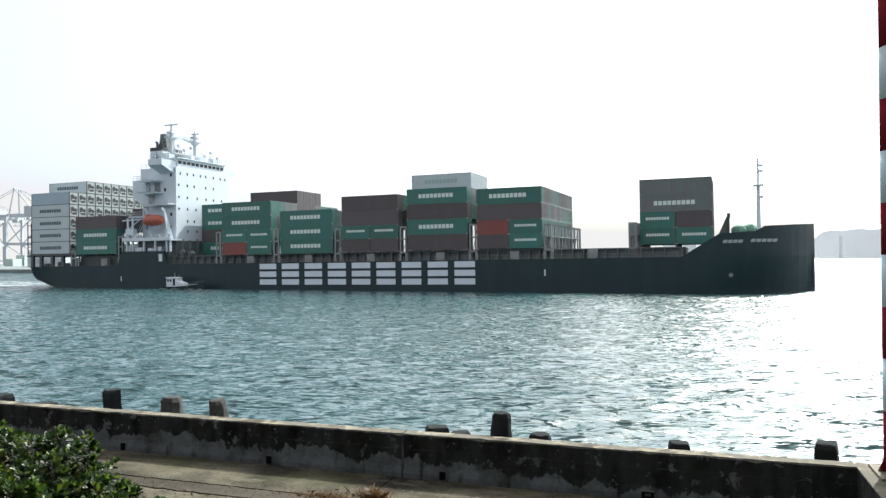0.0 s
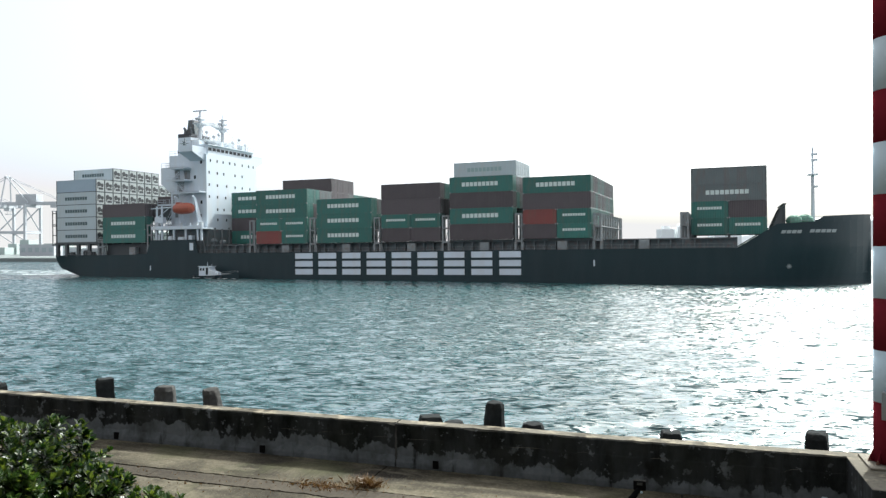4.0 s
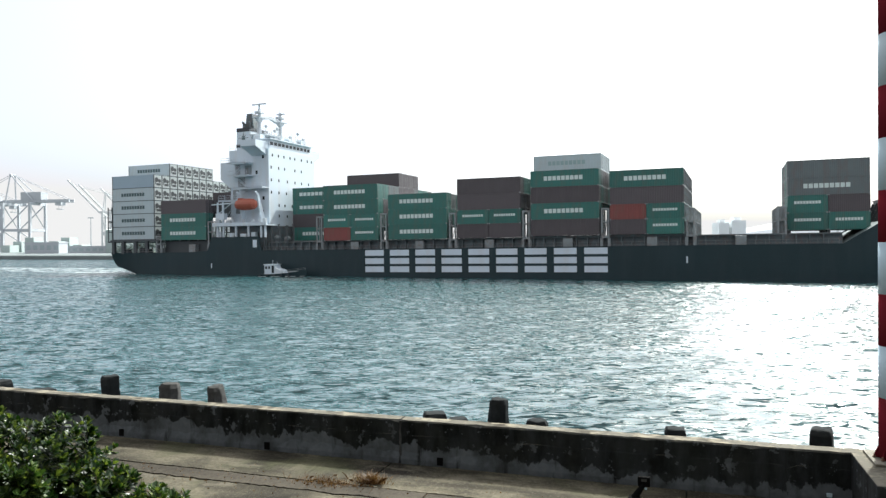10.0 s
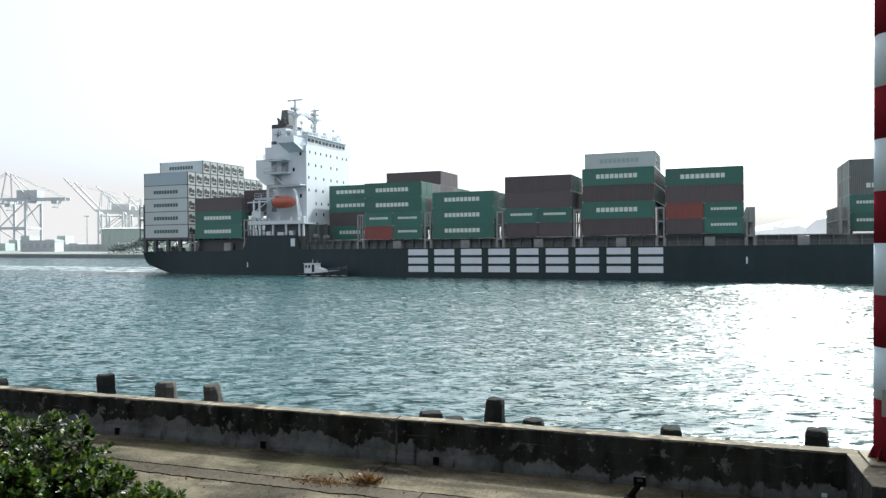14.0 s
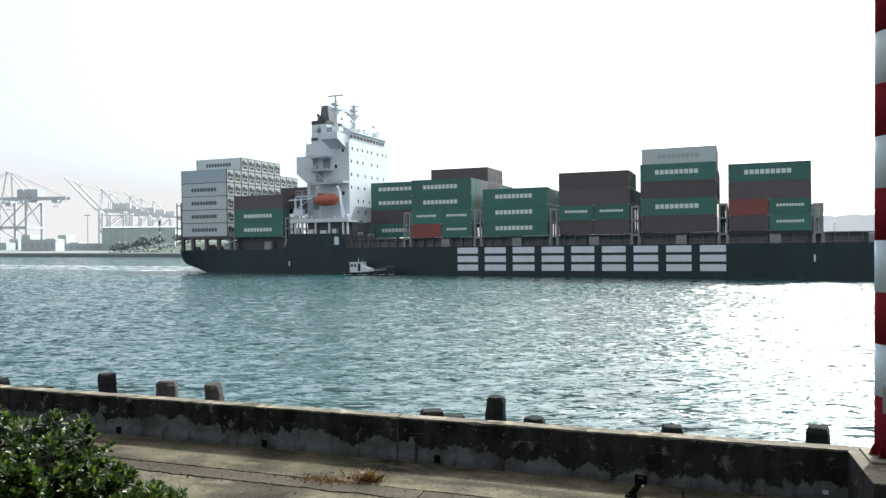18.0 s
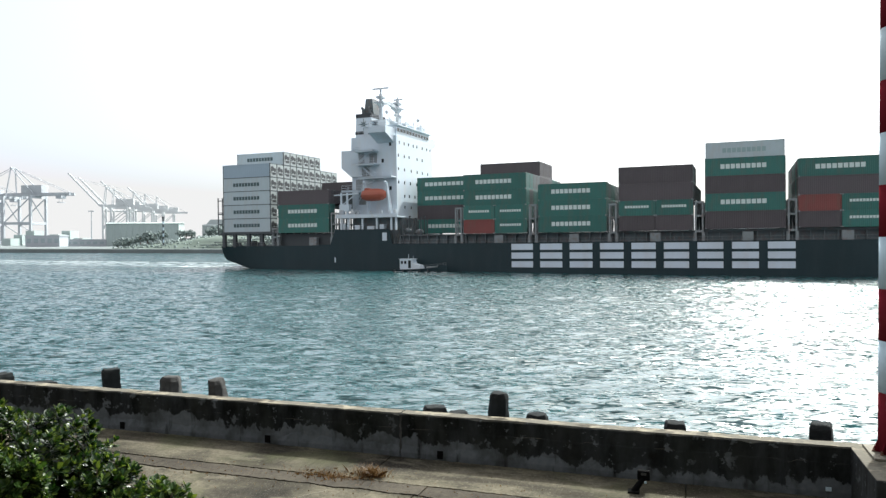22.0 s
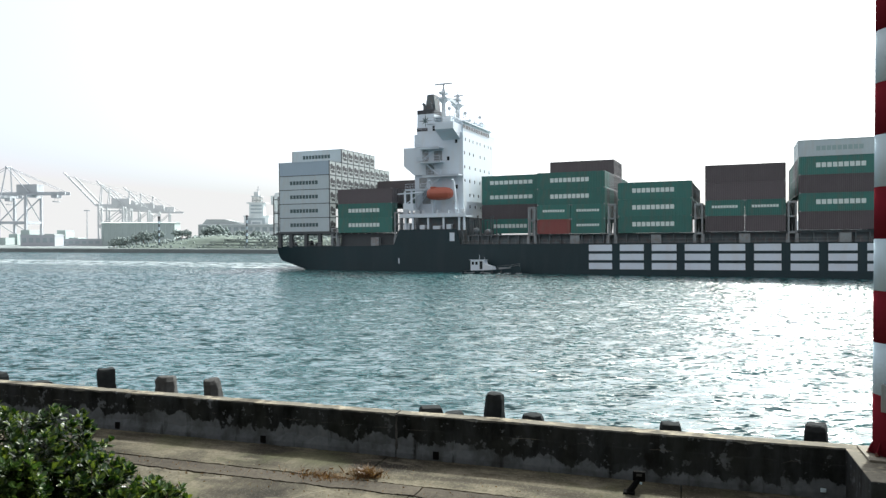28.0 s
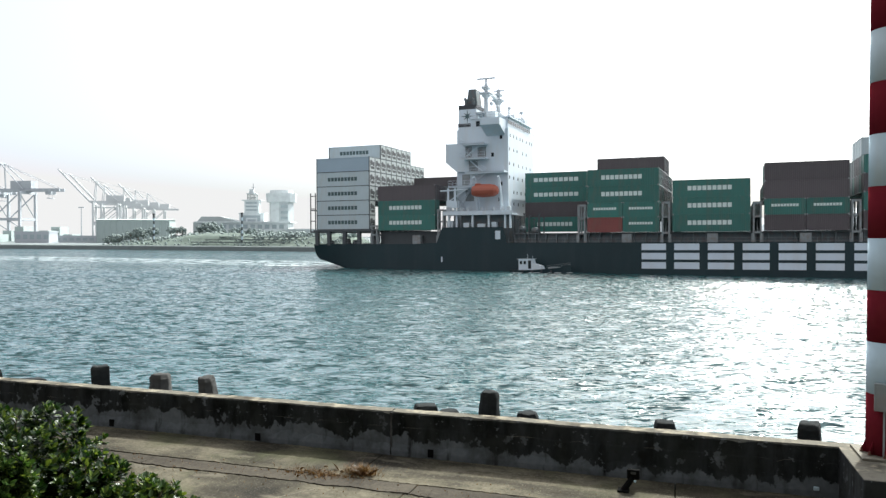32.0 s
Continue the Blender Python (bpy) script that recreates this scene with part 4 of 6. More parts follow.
def lashing_bridge(x, top, y0=0.12, y1=BEAM - 0.12):
    """A pair of steel frames between two bays, with a walkway."""
    bm = B()
    ys = [y0, y0 + 1.1] + [y0 + (y1 - y0) * k / 9 for k in range(1, 9)] + [y1 - 1.1, y1]
    for y in ys:
        for dx in (-0.55, 0.55):
            bx(bm, x + dx - 0.13, x + dx + 0.13, y, y + 0.22, 5.6, top)
        for z in (7.6, (7.7 + top) / 2, top - 0.15):
            bx(bm, x - 0.55, x + 0.55, y + 0.02, y + 0.2, z - 0.14, z + 0.14)
    bx(bm, x - 0.65, x + 0.65, y0, y1, 7.40, 7.55)
    bx(bm, x - 0.65, x + 0.65, y0, y1, (7.7 + top) / 2 - 0.05, (7.7 + top) / 2 + 0.05)
    for k in range(9):
        a = y0 + (y1 - y0) * k / 9
        b = y0 + (y1 - y0) * (k + 1) / 9
        rod(bm, (x, a, 7.6), (x, b, top - 0.3), 0.06, 0.06, 5)
    bx(bm, x - 0.9, x - 0.65, y0 + 0.1, y0 + 0.5, 5.7, 7.4)
    bx(bm, x + 0.65, x + 0.9, y0 + 0.1, y0 + 0.5, 5.7, 7.4)
    return part("lashing_bridge", bm, M_STEEL, ship, "grey steel lashing bridge")


for x, top in ((13.8, 9.5), (28.0, 12.4), (55.0, 12.7), (69.4, 12.9), (83.75, 12.6), (97.95, 12.6), (112.05, 12.6), (126.1, 12.2)):
    lashing_bridge(x, top)
lashing_bridge(140.2, 12.2, 4.5, BEAM - 4.5)
for k in range(11):
    x = 41.5 + k * 0.62
    bm = B()
    y, top = 0.6 + (k % 3) * 1.6, 11.4 - (k % 4) * 0.35
    rod(bm, (x, y, 5.7), (x, y, top), 0.13, 0.11, 6)
    rod(bm, (x - 0.22, y, top - 0.1), (x + 0.22, y, top - 0.1), 0.10, 0.10, 6)
    part("vent_post", bm, M_DARKSTEEL, ship, "dark vent post before the superstructure")
for x, top in ((43.6, 8.5), (46.0, 8.2)):
    bm = B()
    ball(bm, (x, 2.4, top), 0.8, 12, (1, 1, 0.8))
    rod(bm, (x, 2.4, 5.6), (x, 2.4, top - 0.1), 0.5, 0.5, 12)
    part("mushroom_vent", bm, M_COAMING, ship, "grey mushroom vent")

# ---- forecastle ----
bm = B()
bx(bm, 155.9, 156.15, 6.6, BEAM - 6.6, 9.4, 13.2)
bx(bm, 155.75, 156.3, 6.6, BEAM - 6.6, 13.1, 13.3)
part("breakwater", bm, M_DARKSTEEL, ship, "dark steel wave breaker before the cargo")
for k in range(5):
    y = 7.0 + k * 3.4
    bm = B()
    prism(bm, [(154.2, 9.4), (155.9, 9.4), (155.9, 12.8), (155.7, 12.8)], "y", y - 0.06, y + 0.06)
    part("breakwater_bracket", bm, M_DARKSTEEL, ship)
bm = B()
rod(bm, (161.0, 13.8, 9.5), (161.0, 13.8, 18.4), 0.33, 0.28, 10)
rod(bm, (161.0, 13.8, 18.4), (161.0, 13.8, 23.2), 0.2, 0.14, 8)
bx(bm, 160.2, 161.8, 12.6, 15.0, 18.35, 18.55)
for z in (16.2, 20.8, 21.8):
    bx(bm, 160.8, 161.8, 13.5, 14.1, z, z + 0.35)
for k in range(14):
    bx(bm, 160.55, 160.68, 13.55, 14.05, 10 + k * 0.6, 10.05 + k * 0.6)
part("foremast", bm, M_WHITE, ship, "white foremast with lights")
for k, (x, y, r) in enumerate(((157.6, 9.0, 1.15), (159.4, 10.5, 1.3), (158.4, 17.5, 1.2))):
    bm = B()
    ball(bm, (x, y, 10.4), r, 12, (1.1, 1.0, 0.85))
    rod(bm, (x, y, 9.5), (x, y, 10.2), r * 0.85, r * 0.85, 12)
    part("covered_winch", bm, M_TARP, ship, "winch under a green tarpaulin")
bm = B()
pts = []
for x in (156.5, 159, 161.5, 163.5, 165.5, 167, 168.4):
    pts.append((x, CY - half_beam(x, deck_z(x)) + 0.25, deck_z(x) - 0.25))
rail(bm, pts, h=1.0)
part("bow_rail", bm, M_STEEL, ship)
bm = B()
cols = [(x, CY - half_beam(x, deck_z(x)) + 0.02, deck_z(x) - 0.2) for x in (160.0, 161.5, 163.0, 164.5, 166.0, 167.2, 168.4, 169.7)]
for s in (0, 1):
    prev = None
    for x, y, z in cols:
        yy = y if s == 0 else BEAM - y
        top = z + 0.2 + 0.75 * min(1, (x - 160.0) / 1.5)
        cur = [bm.verts.new((x, yy, z)), bm.verts.new((x, yy, top)), bm.verts.new((x, yy + (0.15 if s == 0 else -0.15), top)), bm.verts.new((x, yy + (0.15 if s == 0 else -0.15), z))]
        if prev:
            for i in range(4):
                j = (i + 1) % 4
                bm.faces.new((prev[i], prev[j], cur[j], cur[i]))
        prev = cur
part("bow_bulwark", bm, M_HULL, ship)

# ---- the superstructure ----
H0, H1 = 8.0, 27.8
bm = B()
bx(bm, 31.5, 40.3, 4.2, 22.6, H0, H1)
tower = part("accommodation_block", bm, M_WHITE, ship, "white accommodation tower with rows of small windows")
for z, ys in ((26.5, (5.6, 7.9, 10.0, 12.4, 14.3, 17.1, 19.6, 21.4)), (23.85, (5.1, 7.9, 10.2, 14.3, 17.0)), (21.1, (5.1, 7.9, 11.2, 14.3, 17.0, 20.0)), (18.45, (5.1, 7.9, 10.8, 14.0, 17.0)), (15.7, (7.9, 10.15, 13.0, 16.0)), (13.4, (7.9, 11.0, 14.5))):
    for y in ys:
        bm = B()
        bx(bm, 40.28, 40.33, y - 0.19, y + 0.19, z - 0.30, z + 0.30)
        part("window", bm, M_GLASS, tower)
for x, z in ((38.9, 26.1), (38.6, 14.2), (37.2, 22.8), (38.9, 17.2)):
    bm = B()
    bx(bm, x - 0.25, x + 0.25, 4.16, 4.21, z - 0.38, z + 0.38)
    part("window", bm, M_GLASS, tower)

bm = B()
bx(bm, 32.5, 40.0, 5.0, 21.6, H1, 29.9)
bx(bm, 32.2, 40.5, 4.7, 21.9, 29.9, 30.1)
bridge = part("wheelhouse", bm, M_WHITE, ship, "white wheelhouse with a band of dark windows")
for k in range(11):
    bm = B()
    y = 5.3 + k * 1.48
    bx(bm, 40.0, 40.05, y, y + 1.05, 28.75, 29.4)
    part("window", bm, M_GLASS, bridge)
for k in range(3):
    bm = B()
    bx(bm, 33.6 + k * 2.1, 35.2 + k * 2.1, 4.95, 5.0, 28.5, 29.5)
    part("window", bm, M_GLASS, bridge)
for y0, y1, y2 in ((0.3, 4.2, 5.2), (26.0, 22.6, 21.6)):
    bm = B()
    prism(bm, [(y0, 28.0), (y0, 29.3), (y2, 29.3), (y2, 27.8), (y1, 26.4)], "x", 36.0, 39.8)
    part("bridge_wing", bm, M_WHITE, ship)
bm = B()
rail(bm, [(32.4, 4.9, 30.1), (40.3, 4.9, 30.1), (40.3, 21.7, 30.1)])
rail(bm, [(36.2, 0.5, 29.3), (39.6, 0.5, 29.3)])
for x, y, h in ((39.4, 8.0, 2.0), (39.2, 17.5, 2.6), (38.4, 21.0, 1.8), (35.5, 20.0, 2.4)):
    rod(bm, (x, y, 30.1), (x, y, 30.1 + h), 0.09, 0.06, 6)
    ball(bm, (x, y, 30.1 + h), 0.38, 10)
for k in range(5):
    bx(bm, 37.5, 39.0, 9.0 + k * 2.2, 9.9 + k * 2.2, 30.1, 30.7)
part("monkey_island_gear", bm, M_MASTPAINT, ship, "white rails, domes and aerials on the wheelhouse roof")

# casing and funnel aft of the tower
bm = B()
prism(bm, [(27.4, 25.3), (27.4, 21.7), (29.7, 19.8), (31.6, 19.8), (31.6, 25.3)], "y", 4.6, 18.5)
bx(bm, 29.4, 31.6, 5.5, 18.0, 8.2, 19.9)
bx(bm, 29.8, 34.5, 4.6, 19.0, 25.3, 27.9)
part("engine_casing", bm, M_WHITE, ship, "white engine casing")
bm = B()
prism(bm, [(28.3, 25.3), (28.6, 33.5), (32.2, 33.5), (32.6, 25.3)], "y", 9.0, 15.5)
funnel = part("funnel", bm, M_WHITE, ship, "white funnel with dark bands and a star mark")
for z0, z1 in ((32.7, 33.55), (29.2, 29.85)):
    bm = B()
    bx(bm, 28.25 + (z0 - 25.3) * 0.036, 32.65 - (z0 - 25.3) * 0.048, 8.97, 15.53, z0, z1)
    part("band", bm, M_BLACK, funnel, "dark funnel band")
bm = B()
star = []
for k in range(16):
    r = 1.5 if k % 4 == 0 else (1.0 if k % 2 == 0 else 0.36)
    star.append((30.35 + r * math.sin(k * math.pi / 8), 31.3 + r * math.cos(k * math.pi / 8)))
prism(bm, star, "y", 8.975, 8.995)
part("star_mark", bm, M_MARKG, funnel, "dark star-shaped mark")
bm = B()
prism(bm, [(29.0, 33.5), (29.7, 35.0), (30.0, 37.0), (31.5, 37.0), (31.9, 33.5)], "y", 10.8, 13.6)
for k, (x, y) in enumerate(((29.7, 10.1), (31.2, 10.3), (30.4, 14.2))):
    rod(bm, (x, y, 33.4), (x, y, 34.7), 0.3, 0.3, 10)
    rod(bm, (x, y, 34.7), (x - 0.35, y, 35.1), 0.3, 0.26, 10)
part("exhaust_pipes", bm, M_COAMING, funnel, "dark exhaust uptakes")

# side galleries towards the quay
for x0, x1, z, y0 in ((31.4, 36.3, 24.8, 1.6), (31.4, 36.5, 22.1, 1.6), (32.8, 40.2, 19.4, 1.8), (29.0, 34.0, 16.8, 1.6)):
    bm = B()
    bx(bm, x0, x1, y0, 4.3, z - 0.12, z + 0.12)
    bx(bm, x0, x1, y0, y0 + 0.1, z - 0.28, z + 0.12)
    rail(bm, [(x0, 4.2, z), (x0 + 0.05, y0 + 0.05, z), (x1 - 0.05, y0 + 0.05, z)], r=0.03)
    part("gallery", bm, M_WHITE, ship)
for x0, z0, x1, z1 in ((32.0, 22.2, 35.2, 24.8), (35.6, 19.5, 32.6, 22.1), (33.0, 16.9, 36.4, 19.4), (30.4, 12.0, 33.4, 16.8)):
    bm = B()
    for y in (2.6, 3.4):
        rod(bm, (x0, y, z0), (x1, y, z1), 0.07, 0.07, 5)
        rod(bm, (x0, y, z0 + 1), (x1, y, z1 + 1), 0.04, 0.04, 5)
    for k in range(9):
        c = Vector((x0, 0, z0)).lerp(Vector((x1, 0, z1)), (k + 0.5) / 9)
        bx(bm, c.x - 0.12, c.x + 0.12, 2.6, 3.4, c.z - 0.02, c.z + 0.02)
    part("stairway", bm, M_WHITE, ship)
# flat grey panels on the tower side stand for shade in its recesses
for x0, x1, z0, z1 in ((31.7, 33.0, 22.4, 24.6), (34.2, 35.9, 22.4, 24.4), (32.4, 34.2, 19.8, 21.8), (31.0, 32.6, 17.0, 19.2), (31.7, 33.4, 14.0, 16.4)):
    bm = B()
    bx(bm, x0, x1, 4.14, 4.21, z0, z1)
    part("recess", bm, M_STEEL, tower, "grey panel standing for the shade in a doorway recess")

for x, w, h in ((29.0, 1.0, 1.4), (31.8, 0.8, 1.0), (41.0, 0.7, 1.2)):
    bm = B()
    bx(bm, x, x + w, 0.6, 1.4, 11.5, 11.5 + h, bevel=0.08)
    part("deck_box", bm, M_MASTPAINT, ship, "pale box on the boat deck")
for x in (33.2, 36.0, 38.4, 40.2):
    bm = B()
    rod(bm, (x, 1.0, 11.5), (x, 1.0, 12.6), 0.3, 0.24, 10)
    part("bollard", bm, M_MASTPAINT, ship, "pale post on the boat deck")

# boat deck with lifeboat and davits
bm = B()
bx(bm, 28.5, 42.2, 0.1, 4.3, 11.2, 11.5)
bx(bm, 28.5, 42.2, 0.1, 0.25, 11.5, 11.95)
rail(bm, [(28.6, 0.2, 11.9), (42.1, 0.2, 11.9)], h=0.8, r=0.03)
part("boat_deck", bm, M_WHITE, ship)
# its dark grey puts the shade below the boat deck into the paint
bm = B()
bx(bm, 31.5, 41.0, 2.2, 24.8, 5.7, 11.2)
part("lower_deckhouse", bm, M_COAMING, ship, "lower deckhouse painted grey for the shade under the boat deck")
for x in (29.4, 31.0, 34.2, 37.4, 40.6, 41.6):
    bm = B()
    bx(bm, x, x + 0.35, 0.4, 0.75, 8.7, 11.2)
    part("post", bm, M_WHITE, ship)
for x, w, h in ((32.4, 1.2, 1.0), (35.2, 1.6, 0.8), (38.0, 1.0, 1.1), (29.0, 1.3, 1.4)):
    bm = B()
    bx(bm, x, x + w, 0.8, 1.9, 8.75, 8.75 + h, bevel=0.08)
    part("deck_fitting", bm, M_WHITE, ship, "white deck fitting")
bm = B()
for x in (29.2, 30.6):
    rod(bm, (x, 1.2, 11.5), (x, 1.2, 16.4), 0.28, 0.22, 8)
rod(bm, (27.6, 1.2, 15.9), (33.2, 1.2, 16.1), 0.14, 0.14, 6)
rod(bm, (29.2, 1.2, 13.8), (32.6, 1.2, 16.0), 0.1, 0.1, 6)
bx(bm, 29.0, 31.2, 0.7, 1.8, 12.6, 14.0)
part("provision_crane", bm, M_WHITE, ship, "white stores crane")
for x in (34.6, 39.4):
    bm = B()
    prism(bm, [(4.2, 11.5), (2.6, 11.5), (1.1, 17.6), (0.5, 18.2), (0.8, 18.5), (1.6, 18.0)], "x", x - 0.16, x + 0.16)
    rod(bm, (x, 0.7, 18.2), (x, 0.9, 16.6), 0.05, 0.05, 5)
    part("davit", bm, M_WHITE, ship, "white lifeboat davit arm")


def lifeboat():
    bm = B()
    stations = ((-2.7, 0.10, 0.35), (-2.62, 0.70, 0.85), (-1.9, 1.05, 1.12), (-0.6, 1.15, 1.25), (0.8, 1.15, 1.22), (1.8, 1.0, 1.08), (2.4, 0.62, 0.72), (2.6, 0.1, 0.25))
    rings = []
    for x, w, h in stations:
        rings.append([bm.verts.new((x, w * math.cos(2 * math.pi * i / 16) * (1 - 0.12 * max(0, math.sin(2 * math.pi * i / 16))), h * math.sin(2 * math.pi * i / 16))) for i in range(16)])
    for a, b in zip(rings, rings[1:]):
        for i in range(16):
            j = (i + 1) % 16
            bm.faces.new((a[i], a[j], b[j], b[i]))
    bm.faces.new(rings[0])
    bm.faces.new(rings[-1])
    bx(bm, -2.0, -0.9, -0.5, 0.5, 0.95, 1.36, bevel=0.12)
    boat = part("lifeboat", bm, M_ORANGE, ship, "orange enclosed lifeboat")
    boat.location = (36.8, 1.1, 15.75)
    bm = B()
    bx(bm, -1.9, 1.7, -1.165, -1.10, -0.05, 0.02)
    part("rubbing_strake", bm, M_ORANGE, boat)


lifeboat()

# radar mast: two legs side by side, with a yard between
bm = B()
for y, top in ((10.0, 37.6), (18.1, 38.0)):
    rod(bm, (34.0, y, 29.9), (34.0, y, top), 0.50, 0.34, 12)
    rod(bm, (34.0, y, 34.7), (34.0, y, 35.6), 0.4, 1.05, 10)
    bx(bm, 33.3, 34.7, y - 0.9, y + 0.9, 36.6, 37.1, bevel=0.1)
    bx(bm, 32.9, 35.1, y - 1.2, y + 1.2, 35.6, 35.85)
    rail(bm, [(32.9, y - 1.1, 35.85), (35.1, y - 1.1, 35.85)], r=0.03)
    rod(bm, (34.0, y, top), (34.0, y, top + 1.2), 0.09, 0.05, 6)
prism(bm, [(10.0, 35.2), (10.0, 36.0), (14.0, 36.6), (18.1, 36.0), (18.1, 35.2), (14.0, 35.9)], "x", 33.7, 34.3)
bx(bm, 32.2, 36.4, 8.6, 19.4, 31.7, 31.95)
rail(bm, [(32.2, 8.7, 31.95), (36.4, 8.7, 31.95), (36.4, 19.3, 31.95)], r=0.03)
for y in (11.6, 16.0):
    rod(bm, (34.6, y, 31.9), (34.6, y, 33.8), 0.08, 0.06, 6)
    ball(bm, (34.6, y, 34.0), 0.4, 10)
part("radar_mast", bm, M_MASTPAINT, ship, "white twin-legged radar mast")
for x, y, z, w in ((34.0, 10.0, 38.6, 1.9), (34.2, 18.1, 37.6, 1.1)):
    bm = B()
    bx(bm, x - w, x + w, y - 0.18, y + 0.18, z, z + 0.28, bevel=0.05)
    rod(bm, (x, y, z - 0.9), (x, y, z), 0.2, 0.2, 8)
    part("radar_scanner", bm, M_MASTPAINT, ship)
for p, q in (((34.0, 10.0, 36.2), (39.0, 6.0, 30.2)), ((34.0, 18.1, 36.2), (39.0, 20.5, 30.2)), ((34.0, 10.0, 36.0), (31.6, 9.6, 33.4))):
    bm = B()
    rod(bm, p, q, 0.03, 0.03, 4)
    part("stay_wire", bm, M_STEEL, ship)
for x, y, h in ((37.5, 7.0, 2.2), (38.5, 12.0, 1.4), (37.0, 20.0, 3.0), (39.8, 6.2, 1.9), (39.9, 9.6, 1.3), (39.7, 14.2, 2.4), (39.8, 16.0, 1.2), (39.9, 19.2, 2.0), (38.9, 21.3, 1.5)):
    bm = B()
    rod(bm, (x, y, 30.0), (x, y, 30.0 + h), 0.07, 0.05, 5)
    rod(bm, (x, y - 0.35, 30.0 + h * 0.8), (x, y + 0.35, 30.0 + h * 0.8), 0.05, 0.05, 5)
    part("aerial", bm, M_MASTPAINT, ship)
for x, y, w, h in ((39.3, 10.4, 0.5, 1.0), (39.4, 13.0, 0.7, 0.7), (39.2, 18.4, 0.6, 1.2), (36.5, 6.3, 0.9, 1.1)):
    bm = B()
    bx(bm, x - w, x + w, y - w, y + w, 30.1, 30.1 + h, bevel=0.06)
    part("roof_locker", bm, M_WHITE, ship, "white locker on the wheelhouse roof")
for x0, x1, y in ((27.5, 31.5, 4.65), (29.9, 34.4, 4.65)):
    bm = B()
    rail(bm, [(x0, y, 25.3 if x0 < 28 else 27.9), (x1, y, 25.3 if x0 < 28 else 27.9)], r=0.03)
    part("casing_rail", bm, M_MASTPAINT, ship)

# ---- containers ----
L40, L20, CW = 12.19, 6.06, 2.44


def container(length, height, body, mark, reefer=False, small=False, doors_fwd=True, plain=False):
    """One box: frame, recessed ribbed panels, doors, marking. Local origin at its aft lower outer corner."""
    base = empty("shipping_container")
    bm = B()
    L, Hh, D = length, height, 0.035
    bx(bm, D, L - D, D, CW - D, 0.10, Hh - 0.03)
    for y in (0.0, CW - 0.14):
        for x in (0.0, L - 0.16):
            bx(bm, x, x + 0.16, y, y + 0.14, 0.0, Hh)
        bx(bm, 0.16, L - 0.16, y, y + 0.14, 0.0, 0.14)
        bx(bm, 0.16, L - 0.16, y, y + 0.14, Hh - 0.11, Hh)
    for x in (0.0, L - 0.14):
        bx(bm, x, x + 0.14, 0.14, CW - 0.14, 0.0, 0.14)
        bx(bm, x, x + 0.14, 0.14, CW - 0.14, Hh - 0.11, Hh)
    if not plain:
        k = len(bm.faces)
        for x in (0.02, L - 0.20):
            for y in (-0.01, CW - 0.15):
                for z in (0.0, Hh - 0.12):
                    bx(bm, x - 0.025, x + 0.205, y, y + 0.16, z - 0.004, z + 0.124)
        bm.faces.ensure_lookup_table()
        for f in bm.faces[k:]:
            f.material_index = 1
        if reefer:
            for f in bm.faces[6:k]:
                c = f.calc_center_median()
                if c.x > L - 0.2 or c.x < 0.17 or c.z < 0.15:
                    f.material_index = 1
    part("body", bm, (body, M_DARKSTEEL if reefer else M_STEEL), base)
    end = L if doors_fwd else 0.0
    sgn = 1 if doors_fwd else -1
    if reefer:
        bm = B()
        bx(bm, L - 0.04, L + 0.012, 0.16, CW - 0.16, 0.16, Hh - 0.14)
        unit = part("machinery_unit", bm, M_REEFEND, base, "pale refrigeration unit with dark fan openings")
        bm = B()
        for cy, cz, r in ((CW * 0.34, Hh * 0.62, 0.56), (CW * 0.70, Hh * 0.54, 0.44)):
            rod(bm, (L + 0.008, cy, cz), (L + 0.03, cy, cz), r, r, 12)
        bx(bm, L + 0.008, L + 0.028, CW * 0.30, CW * 0.84, Hh * 0.18, Hh * 0.36)
        bx(bm, L + 0.008, L + 0.028, CW * 0.14, CW * 0.24, Hh * 0.25, Hh * 0.5)
        part("fan_opening", bm, M_BLACK, unit)
    elif not plain:
        for k in range(2):
            bm = B()
            y0 = 0.15 + k * (CW / 2 - 0.14)
            a, b = sorted((end - sgn * 0.05, end - sgn * 0.008))
            bx(bm, a, b, y0, y0 + CW / 2 - 0.16, 0.15, Hh - 0.12)
            door = part("door", bm, body, base)
            bm = B()
            for s in (0.28, 0.72):
                y = y0 + (CW / 2 - 0.16) * s
                rod(bm, (end + sgn * 0.012, y, 0.12), (end + sgn * 0.012, y, Hh - 0.1), 0.022, 0.022, 5)
            part("lock_rod", bm, M_STEEL, door)
    if mark:
        bm = B()
        if small:
            word_blocks(bm, L * 0.17, L * 0.84, Hh * 0.50, Hh * 0.665, 0.030, 0.012, fill=0.8)
        else:
            word_blocks(bm, L * mark[1], L * mark[2], Hh * 0.385, Hh * 0.645, 0.030, 0.012, fill=0.8)
        part("marking", bm, mark[0], base, "row of plain lettering blocks")
    return base


